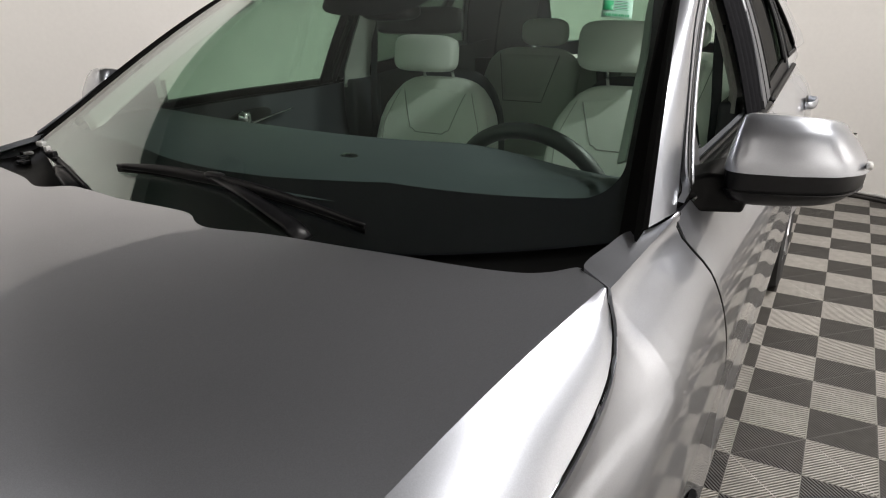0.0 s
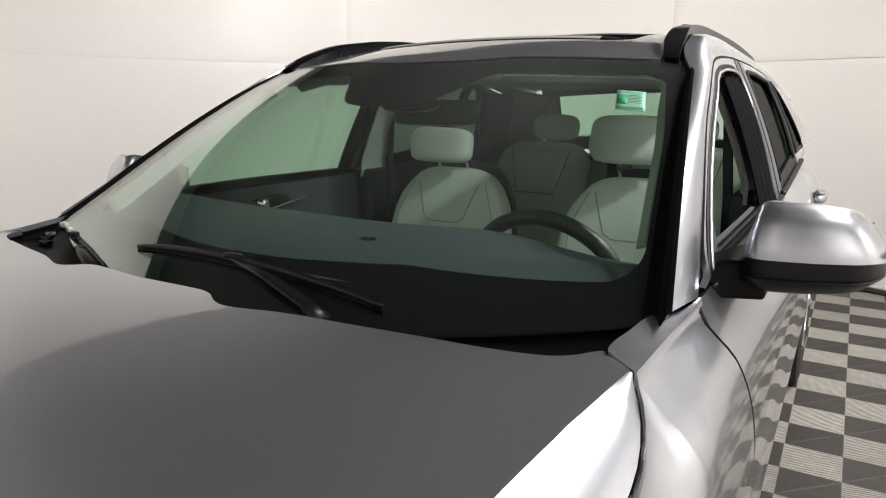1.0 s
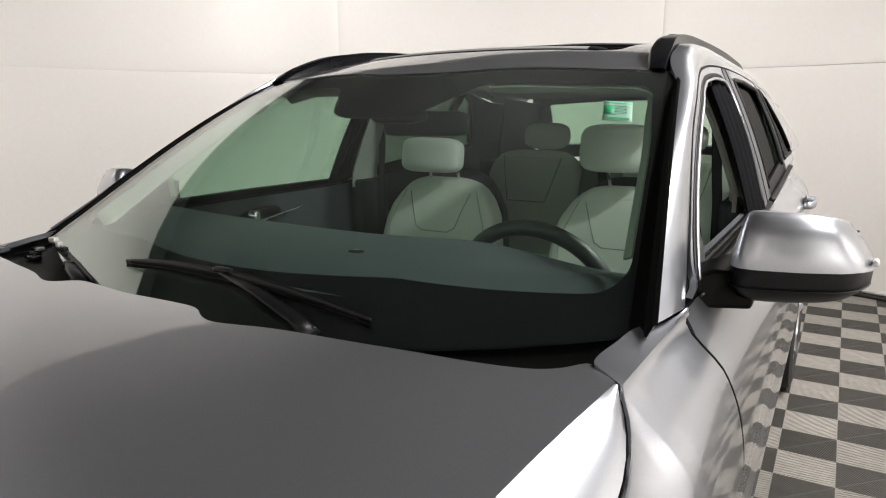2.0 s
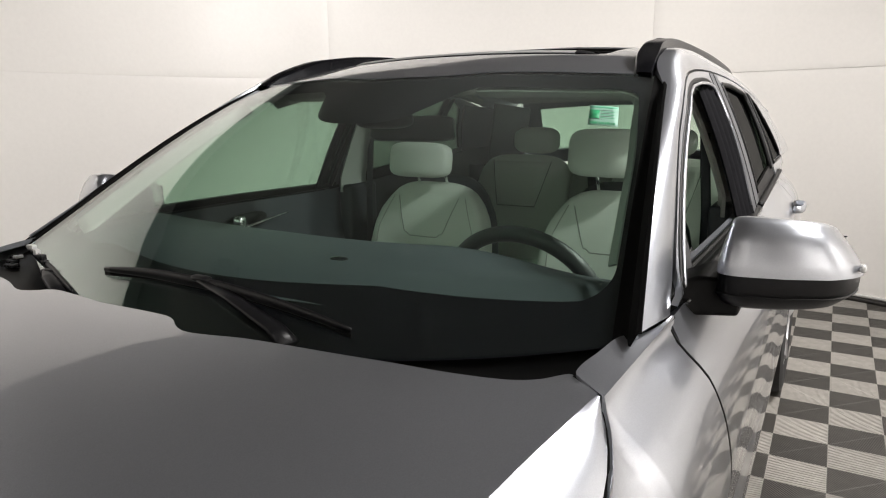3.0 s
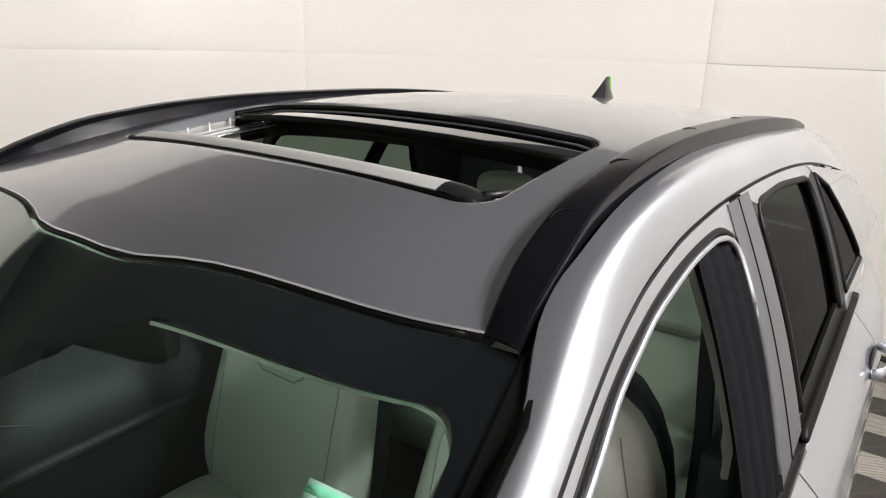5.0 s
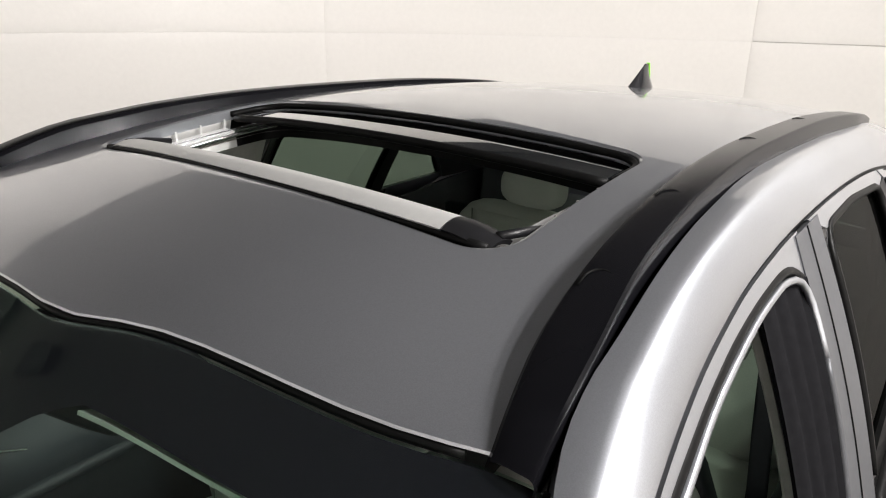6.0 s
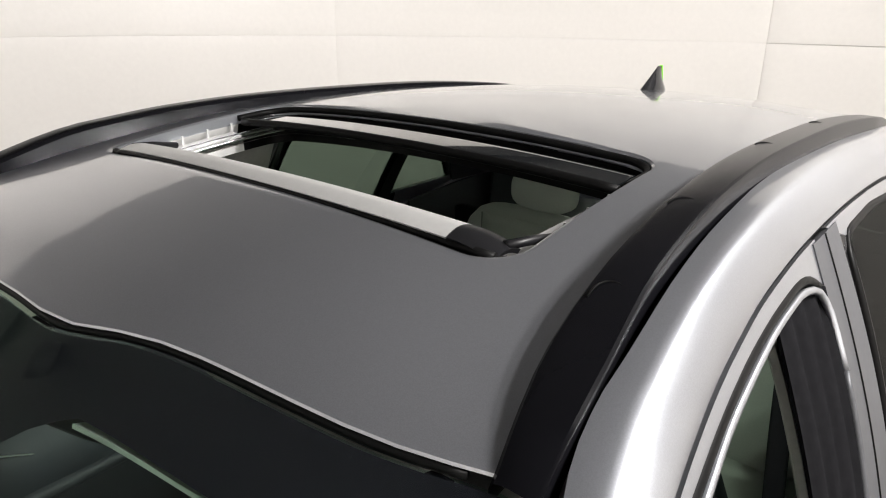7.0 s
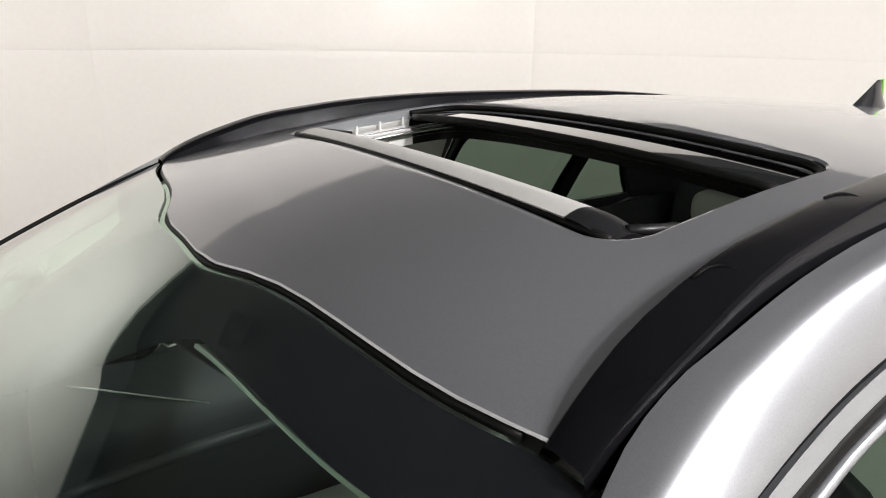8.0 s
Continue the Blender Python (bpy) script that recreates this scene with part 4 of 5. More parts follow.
    crisp(part("rear_pillar", sheet(frame_strip(s, resample([QUARTER_WIN[1], QUARTER_WIN[2]], 12), resample([(1.30, table(1.30, GAP_Z) - 0.005), (1.86, 1.262)], 12), 0.002), list(range(12)), spread(0, 1, 6), 0.008, -s), PAINT, q), 40)
    crisp(part("rear_shoulder", sheet(lambda y, v, s=s: (s * (table(v, [(0, 0.790), (1, 0.778)]) - 0.13 * max(0, (y - 1.5)) ** 2), y, table(y, BELT) - 0.004 + 0.11 * v * max(0.0, min(1.0, (y - 1.5) / 0.5))), spread(1.36, 2.4, 24), spread(0, 1, 5), 0.008, -s), PAINT, q), 40)
    # door handles, the front one standing open
    handle(s, 0.40, 0.872, fd)
    handle(s, 1.34, 0.893, rd)
    # sills
    part("sill", tube([(s * 0.82, y, 0.24) for y in spread(-0.62, 1.34, 20)], 0.05, 10, squash=(0.7, 1.3)), SATIN_BLACK, car, "black sill cladding")

# ---- door mirrors ---------------------------------------------------------------
MIRROR_XL = [(0.962, 0.868), (0.969, 0.850), (0.988, 0.838), (1.02, 0.836), (1.055, 0.841), (1.082, 0.847), (1.100, 0.852), (1.108, 0.857), (1.111, 0.864)]
MIRROR_XR = [(0.962, 0.975), (0.969, 1.000), (0.988, 1.024), (1.010, 1.036), (1.035, 1.034), (1.062, 1.022), (1.083, 1.009), (1.100, 0.996), (1.108, 0.987), (1.111, 0.976)]
MIRROR_YF = [(0.962, -0.430), (0.969, -0.466), (0.988, -0.496), (1.01, -0.503), (1.04, -0.500), (1.066, -0.491), (1.088, -0.481), (1.099, -0.472), (1.106, -0.461), (1.109, -0.448), (1.111, -0.428)]


def mirror_head(z, a, grow=0.0):
    """Section round the mirror head at a height z; a is the angle round."""
    xl, xr, yf = table(z, MIRROR_XL) - grow, table(z, MIRROR_XR) + grow, table(z, MIRROR_YF) - grow
    c, sn = math.cos(a), math.sin(a)
    p = 2.0 / 7.0
    x = (xl + xr) / 2 + (xr - xl) / 2 * math.copysign(abs(c) ** p, c)
    f = max(0.0, (x - xl) / (xr - xl))
    front = yf + 0.060 * f * f + 0.060 * f ** 12
    back = -0.242
    y = (front + back) / 2 + (back - front) / 2 * math.copysign(abs(sn) ** p, sn)
    # the top falls away to the rear
    fall = 0.19 * max(0.0, y + 0.45) * (z - 0.962) / 0.145
    return Vector((x, y, z - fall + (grow if z > 1.100 else 0.0)))


def head_bm(s, zs, grow):
    """Closed loft of the head through the heights zs."""
    bm = bmesh.new()
    rings = [[bm.verts.new((s * q.x, q.y, q.z)) for q in (mirror_head(z, 2 * math.pi * k / 64, grow) for k in range(64))] for z in zs]
    for p, q in zip(rings, rings[1:]):
        for k in range(64):
            bm.faces.new((p[k], p[(k + 1) % 64], q[(k + 1) % 64], q[k]))
    bm.faces.new(rings[0][::-1])
    bm.faces.new(rings[-1])
    return bm


for s in (-1, 1):
    mir = crisp(part("door_mirror", head_bm(s, [0.962, 0.9635, 0.966, 0.971, 0.979, 0.988, 0.998, 0.9985, 1.0015, 1.002, 1.030], 0.0), SATIN_BLACK, car, "door mirror with grey silver cap"), 40)
    part("body_step", head_bm(s, [0.963, 0.9635, 0.967, 0.976, 0.995, 0.9965], 0.003), SATIN_BLACK, mir)
    cap = crisp(part("cap", head_bm(s, [1.027, 1.0275, 1.030] + spread(1.034, 1.097, 12) + [1.101, 1.105, 1.108, 1.110, 1.111], 0.003), PAINT, mir, "grey silver mirror cap"), 50)
    mg = sheet(lambda u, v: (s * (0.848 + 0.165 * u), -0.2385, 0.972 + 0.085 * v), spread(0, 1, 8), spread(0, 1, 6), 0.003, -s)
    part("mirror_glass", mg, MIRROR_M, mir)
    arm = bmesh.new()
    ends = [[(0.772, -0.560, 0.966), (0.772, -0.44, 0.966), (0.772, -0.44, 1.012), (0.772, -0.535, 1.006)], [(0.815, -0.510, 0.958), (0.815, -0.36, 0.958), (0.815, -0.36, 1.020), (0.815, -0.485, 1.018)], [(0.872, -0.465, 0.952), (0.872, -0.28, 0.952), (0.872, -0.28, 1.006), (0.872, -0.462, 1.006)]]
    rings = [[arm.verts.new((s * x, y, z)) for x, y, z in e] for e in ends]
    for p, q in zip(rings, rings[1:]):
        for k in range(4):
            arm.faces.new((p[k], p[(k + 1) % 4], q[(k + 1) % 4], q[k]))
    arm.faces.new(rings[0][::-1])
    arm.faces.new(rings[-1])
    bmesh.ops.bevel(arm, geom=arm.edges[:], offset=0.008, segments=3, profile=0.6, affect="EDGES")
    part("arm", arm, RUBBER, mir, "black mirror foot")
    # sail panel in the window's front corner
    sail = [(-0.60, 0.992), (-0.415, 1.125), (-0.36, 1.06), (-0.345, 1.000)]
    def sail_fn(u, v, s=s):
        a = (sail[0][0] + (sail[1][0] - sail[0][0]) * v, sail[0][1] + (sail[1][1] - sail[0][1]) * v)
        b = (sail[3][0] + (sail[2][0] - sail[3][0]) * v, sail[3][1] + (sail[2][1] - sail[3][1]) * v)
        return on_green(s, a[0] + (b[0] - a[0]) * u, a[1] + (b[1] - a[1]) * u, -0.016)
    crisp(part("sail_panel", sheet(sail_fn, spread(0, 1, 10), spread(0, 1, 8), 0.012, -s), BPILLAR, mir, "grey sail panel"), 40)
    # side repeater lens at the outer end
    part("repeater", pillow(s * 1.034, -0.400, 1.036, 0.005, 0.013, 0.006, 3, 10), surface("clear_lens", (0.75, 0.75, 0.74), 0.1) if s < 0 else bpy.data.materials["clear_lens"], mir, "clear side lens")

# ---- cowl and wipers ----------------------------------------------------------------
def cowl_fn(u, v):
    x = 0.76 * u
    yr = table(min(abs(x), 0.74), HOOD_REAR) - 0.02
    g = screen(u, 0.985, -0.012)
    y = yr + (g.y + 0.02 - yr) * v
    z = hood_z(min(abs(x), 0.74), max(-1.02, min(yr, -0.9))) - 0.022 + (g.z - 0.006 - (hood_z(min(abs(x), 0.74), -0.95) - 0.022)) * v - 0.012 * math.sin(math.pi * v)
    return (g.x * v + x * (1 - v), y, z)


cowl = crisp(part("cowl_panel", sheet(cowl_fn, spread(-1, 1, 61), spread(0, 1, 8), 0.006, -1), RUBBER, car, "black plastic cowl panel"), 40)
for k in range(6):
    x = -0.745 + 0.016 * k
    p = cowl_fn(x / 0.76, 0.5 + 0.05 * (k % 2))
    part("cowl_clip", box((p[0] - 0.006, p[1] - 0.010, p[2] + 0.002), (p[0] + 0.006, p[1] + 0.010, p[2] + 0.010), 0.002), ALU if k == 1 else SATIN_BLACK, cowl)


def on_screen(x, y, lift):
    """The spot of the windshield over plan position x, y."""
    best = None
    lo, hi = 0.0, 1.0
    for _ in range(40):
        v = (lo + hi) / 2
        u = x / (0.622 + (0.762 - 0.622) * v)
        p = screen(u, v, lift)
        if p.y > y:
            lo = v
        else:
            hi = v
    return p


def wiper(pts_blade, pts_arm):
    w = part("wiper", tube([on_screen(x, y, 0.012) for x, y in pts_blade], 0.0058, 8, squash=(0.7, 1.3), taper=lambda t: 0.55 + 0.9 * math.sin(math.pi * min(1, max(0, t))) ** 0.6), SATIN_BLACK, car, "black windshield wiper")
    part("rubber_lip", tube([on_screen(x, y, 0.005) for x, y in pts_blade], 0.0030, 6, squash=(0.5, 1.6)), RUBBER, w)
    part("wiper_arm", tube([on_screen(x, y, l) for x, y, l in pts_arm], 0.0105, 8, squash=(1.4, 0.5), taper=lambda t: 1.45 - 0.75 * t), SATIN_BLACK, w)
    part("blade_clip", pillow(*on_screen(*pts_arm[-1][:2], 0.018), 0.024, 0.009, 0.006, 3, 8), SATIN_BLACK, w)
    return w


wiper([(-0.275 + 0.668 * t, -0.822 - 0.018 * t + 0.018 * math.sin(math.pi * t)) for t in spread(0, 1, 28)], [(0.300, -0.872, 0.002), (0.265, -0.862, 0.012), (0.15, -0.836, 0.017), (0.045, -0.812, 0.016)])
far_wiper = wiper([(-0.70 + 0.40 * t, -0.79 - 0.09 * t) for t in spread(0, 1, 20)], [(-0.30, -0.915, 0.004), (-0.36, -0.90, 0.018), (-0.42, -0.87, 0.022), (-0.46, -0.855, 0.020)])

# small blocks along the far wiper, the pale ones imitating bright reflections
for k in range(7):
    p = on_screen(-0.672 + 0.026 * k, -0.797 - 0.0062 * k, 0.018 + 0.003 * (k % 2))
    w = 0.007 + 0.003 * ((k * 5) % 3)
    part("blade_clip", box((p.x - w, p.y - 0.006, p.z - 0.004), (p.x + w, p.y + 0.006, p.z + 0.005 + 0.003 * (k % 2)), 0.0015), ALU if k in (0, 1, 3) else SATIN_BLACK, far_wiper, "pale block for a reflection" if k in (0, 1, 3) else "")

# ---- sticker on the glass ------------------------------------------------------------
def glass_spot(a, b, lift):
    """A spot of the sticker: a across, b down."""
    x, y = 0.528 + 0.058 * a + 0.022 * b, -0.183 + 0.009 * a - 0.081 * b
    return on_screen(x, y, lift)


sticker = part("sticker", sheet(lambda a, b: glass_spot(a, b, -0.0020), spread(0, 1, 5), spread(0, 1, 5), 0.0006, -1), LABEL_W, ws, "white and green paper inspection label")
part("green_block", sheet(lambda a, b: glass_spot(0.02 + 0.34 * a, 0.24 + 0.44 * b, -0.0012), spread(0, 1, 3), spread(0, 1, 3), 0.0004, 1), GREEN, sticker)
part("green_block", sheet(lambda a, b: glass_spot(0.02 + 0.96 * a, 0.04 + 0.09 * b, -0.0012), spread(0, 1, 5), spread(0, 1, 3), 0.0004, 1), surface("pale_green_ink", (0.22, 0.62, 0.42), 0.5), sticker)
for k in range(7):
    b = 0.24 + 0.075 * k
    a0 = 0.40 if k < 6 else 0.04
    part("text_bar", sheet(lambda u, v: glass_spot(a0 + (0.42 + 0.5 * (k % 2) * 0.1) * u, b + 0.022 * v, -0.0012), spread(0, 1, 4), spread(0, 1, 2), 0.0004, 1), GREEN if k % 2 else DASH, sticker, smooth=False)
for k in range(12):
    a = 0.08 + 0.07 * k
    part("text_bar", sheet(lambda u, v: glass_spot(a + 0.028 * u * (1 + k % 3 * 0.5), 0.83 + 0.10 * v, -0.0012), spread(0, 1, 2), spread(0, 1, 2), 0.0004, 1), GREEN, sticker, smooth=False)

# ---- front and rear ends, wheels, floor pan -----------------------------------------
def front_bumper(u, v):
    y0 = -1.90 + 0.14 * abs(u) ** 2.5
    z = 0.80 - 0.58 * v
    y = y0 + 0.10 * (abs(v - 0.45)) ** 2 + 0.10 * max(0, 0.12 - v)
    x = u * (0.70 + 0.03 * math.sin(math.pi * v))
    return (x, y, z)


panel("front_bumper", front_bumper, spread(-1, 1, 40), spread(0, 1, 16), PAINT, car, 0.01, -1, "grey silver front bumper")


def rear_bumper(u, v):
    y0 = 2.47 - 0.13 * abs(u) ** 2.5
    z = 0.93 - 0.69 * v
    return (u * 0.74, y0 + 0.05 * math.sin(math.pi * min(1, v * 1.4)), z)


panel("rear_bumper", rear_bumper, spread(-1, 1, 40), spread(0, 1, 14), PAINT, car, 0.01, 1, "grey silver rear bumper")


def tailgate(u, v):
    x0, x1 = 0.58 * u, 0.66 * u
    y = 2.08 - 0.08 * u * u + 0.32 * v
    z = 1.355 - 0.03 * u * u - 0.38 * v
    return (x0 + (x1 - x0) * v, y, z)


tg = panel("tailgate", lambda u, v: tailgate(u, 0.80 + 0.2 * v), spread(-1, 1, 30), spread(0, 1, 5), PAINT, car, 0.01, 1, "grey silver tailgate")
panel("tailgate_frame", lambda u, v: tailgate(u, 0.16 * v), spread(-1, 1, 30), spread(0, 1, 4), PAINT, tg, 0.01, 1)
rw = part("rear_window", sheet(lambda u, v: tailgate(0.86 * u, 0.13 + 0.68 * v), spread(-1, 1, 24), spread(0, 1, 10), 0.004, 1), SIDE_GLASS, tg, "tinted rear window")
rw.visible_shadow = False
for s in (-1, 1):
    panel("tailgate_frame", lambda u, v: tailgate(s * (0.84 + 0.17 * u), 0.12 + 0.72 * v), spread(0, 1, 6), spread(0, 1, 12), PAINT, tg, 0.01, s)


def wheel_thing(x, y, s):
    w = new("wheel")
    w.parent = car
    w.location = (x, y, 0.325)
    tyre = lathe([(0.215, -0.095), (0.29, -0.103), (0.318, -0.092), (0.325, -0.06), (0.325, 0.06), (0.318, 0.092), (0.29, 0.103), (0.215, 0.095), (0.215, -0.095)], 56)
    crisp(part("tyre", tyre, TYRE, w, "black tyre"), 40)
    rim = lathe([(0.217, 0.09), (0.205, 0.095), (0.195, 0.06), (0.19, -0.08)], 40)
    bms = [rim]
    for k in range(5):
        a = 2 * math.pi * k / 5
        sp = tube([(0.055 * s, 0.02 * math.cos(a), 0.02 * math.sin(a)), (0.075 * s, 0.11 * math.cos(a), 0.11 * math.sin(a)), (0.085 * s, 0.20 * math.cos(a), 0.20 * math.sin(a))], 0.024, 8)
        bms.append(sp)
    crisp(part("rim", joined(*bms), ALLOY, w, "five spoke alloy rim"), 40)
    part("hub", pillow(0.07 * s, 0, 0, 0.014, 0.034, 0.034, 2.5, 10), ALLOY, w)


for y in (-1.02, 1.70):
    for s in (-1, 1):
        wheel_thing(s * 0.775, y, s)
for s in (-1, 1):
    for y in (-1.02, 1.70):
        bm = bmesh.new()
        rows = []
        for k in range(25):
            a = math.pi * k / 24
            rows.append([bm.verts.new((s * x, y + 0.365 * math.cos(a), 0.31 + 0.365 * math.sin(a))) for x in (0.55, 0.86)])
        for a, b in zip(rows, rows[1:]):
            bm.faces.new((a[0], a[1], b[1], b[0]))
        part("wheel_liner", bm, UNDER, car)
part("floor_pan", joined(box((-0.80, -0.62, 0.20), (0.80, 2.38, 0.26)), box((-0.60, -1.80, 0.22), (0.60, -0.62, 0.30)), box((-0.74, -0.72, 0.24), (0.74, -0.66, 0.95))), UNDER, car, "black floor pan and bulkhead", smooth=False)

# ---- cabin ---------------------------------------------------------------------------------
# headliner with the sunroof cut-out
def headliner():
    bm = bmesh.new()
    rings = []
    for p, q in zip(loop, outer):
        ring = []
        for k in range(9):
            t = k / 8
            x, y = p[0] * 0.95 + (q[0] * 1.03 - p[0] * 0.95) * t, 0.4 + (p[1] - 0.4) * 0.95 + (q[1] - 0.4 - (p[1] - 0.4) * 0.95) * t
            y = max(y, header_y(x) + 0.02)
            drop = 0.060 + (0.020 * t ** 3 if abs(q[0]) > 0.5 else 0.0) - (0.03 * t * t if q[1] < 0.02 else 0)
            ring.append(bm.verts.new((x, y, roof_z(x, y) - drop)))
        rings.append(ring)
    n = len(rings)
    for i in range(n):
        a, b = rings[i], rings[(i + 1) % n]
        for j in range(8):
            bm.faces.new((a[j], a[j + 1], b[j + 1], b[j]))
    return bm


part("headliner", headliner(), HEADLINER, car, "grey cloth headliner")

# cloth edge behind the top of the windshield
def trim_edge(t, w, s=1):
    """Edge of the inner trim round the windshield's upper corner: t from the middle (0) over the corner to the foot of the pillar (1)."""
    top, side, r = 0.088, 0.962, 0.10
    if t < 0.4:
        u, v = 0.37 + (side - r - 0.37) * t / 0.4, top
    elif t < 0.6:
        a = math.pi / 2 * (t - 0.4) / 0.2
        u, v = side - r + r * math.sin(a), top + 0.8 * r * (1 - math.cos(a))
    else:
        u, v = side + 0.014 * ease((t - 0.6) / 0.2), top + 0.8 * r + (0.80 - top - 0.8 * r) * (t - 0.6) / 0.4
    f = ease((t - 0.4) / 0.2)
    return screen(s * u, v, -0.010) + Vector((-0.020 * w * f, (0.032 - 0.004 * f) * w, -0.012 * w))


crisp(part("header_trim", sheet(trim_edge, spread(0, 1, 70), spread(0, 1, 5), 0.004, -1), LIGHT_TRIM, car, "light grey trim edge round the windshield"), 40)

# dashboard: one rolled pad from the windshield to the cabin
DASH_ROLL = [(0.0, -0.80, 0.968), (0.2, -0.70, 0.992), (0.45, -0.56, 1.000), (0.65, -0.44, 0.992), (0.78, -0.37, 0.968), (0.86, -0.345, 0.92), (0.92, -0.36, 0.84), (1.0, -0.36, 0.62)]


def dash_fn(u, v):
    y = table(v, [(a, b) for a, b, c in DASH_ROLL])
    z = table(v, [(a, c) for a, b, c in DASH_ROLL])
    x = 0.715 * u
    y += 0.10 * abs(u) ** 3 * (1 - v) + 0.02 * u * u
    # hood over the instruments, driver's side
    g = math.exp(-((x - 0.36) / 0.17) ** 2)
    z -= 0.034 * ease((u - 0.40) / 0.55) * ease((v - 0.25) / 0.4)
    z += 0.006 * g * math.exp(-((v - 0.72) / 0.16) ** 2)
    y += 0.035 * g * max(0.0, v - 0.4)
    return (x, y, z)


dash = crisp(part("dashboard", sheet(dash_fn, spread(-1, 1, 61), spread(0, 1, 40), 0.01, 1), DASH, car, "dark soft vinyl dashboard"), 60)
part("sensor", joined(pillow(0.198, -0.622, 1.006, 0.020, 0.012, 0.007, 2.5, 10)), GLOSS_BLACK, dash, "black sun sensor")
part("trim_line", tube([dash_fn(u, 0.87) for u in spread(-0.98, 0.02, 24)], 0.004, 6), CHROME, dash, "thin bright trim strip")
part("screen", box((-0.17, -0.385, 0.83), (0.07, -0.355, 0.955), 0.006), GLOSS_BLACK, dash, "black centre screen")
part("instrument_panel", box((0.22, -0.39, 0.855), (0.50, -0.36, 0.945), 0.006), GLOSS_BLACK, dash, "black instrument panel")
part("centre_console", joined(box((-0.11, -0.36, 0.26), (0.11, 0.52, 0.52), 0.03), box((-0.085, 0.18, 0.44), (0.085, 0.48, 0.55), 0.03)), DARK_TRIM, car, "dark centre console")
for u0 in (-0.90, 0.86):
    part("air_vent", box((0.715 * u0 - 0.05, -0.375, 0.87), (0.715 * u0 + 0.05, -0.335, 0.92), 0.01), GLOSS_BLACK, dash)

# steering wheel
def ring_pts(r, n, a0=0.0, a1=360.0):
    return [(r * math.cos(radians(a)), 0.0, r * math.sin(radians(a))) for a in spread(a0, a1, n)]


WHEEL_POSE = pose(0.386, -0.187, 0.832, 18, 0, 0)
rim_bm = tube(ring_pts(0.186, 65), 0.0185, 12)
steering = part("steering_wheel", moved(rim_bm, WHEEL_POSE), surface("steering_leather", (0.035, 0.036, 0.038), 0.45, bumpy=0.2, bump_scale=400), car, "dark leather steering wheel")
part("wheel_pad", moved(pillow(0, -0.012, -0.005, 0.075, 0.030, 0.058, 3, 14), WHEEL_POSE), SEAT_SHELL, steering)
for a in (2, 178, 270):
    part("spoke", moved(tube([(0.05 * math.cos(radians(a)), 0, 0.05 * math.sin(radians(a))), (0.172 * math.cos(radians(a)), 0, 0.172 * math.sin(radians(a)))], 0.020, 8, squash=(1.1, 0.45)), WHEEL_POSE), SEAT_SHELL, steering)
    if a < 270:
        part("spoke_trim", moved(pillow(0.115 * math.cos(radians(a)), -0.012, 0.115 * math.sin(radians(a)), 0.022, 0.006, 0.014, 3, 8), WHEEL_POSE), ALU, steering, "bright button panel")
part("column", tube([(0.386, -0.20, 0.828), (0.386, -0.40, 0.77)], 0.045, 12), SEAT_SHELL, steering)
for s in (-1, 1):
    part("stalk", tube([(0.386 + s * 0.03, -0.24, 0.822), (0.386 + s * 0.15, -0.225, 0.85)], 0.008, 8), SEAT_SHELL, steering)


# front seats
def back_warp(lean, cx):
    def f(q):
        # narrower at the top, winged at the sides
        k = (q.z + 0.30) / 0.60
        q = Vector((q.x * (1.03 - 0.22 * max(0.0, k - 0.30) - 0.45 * max(0.0, k - 0.78)), q.y, q.z))
        wing = max(0.0, abs(q.x) - 0.13) / 0.12
        if q.y < 0:
            q.y -= 0.030 * wing * wing * (1 if k < 0.85 else 0.4)
        return q
    return f


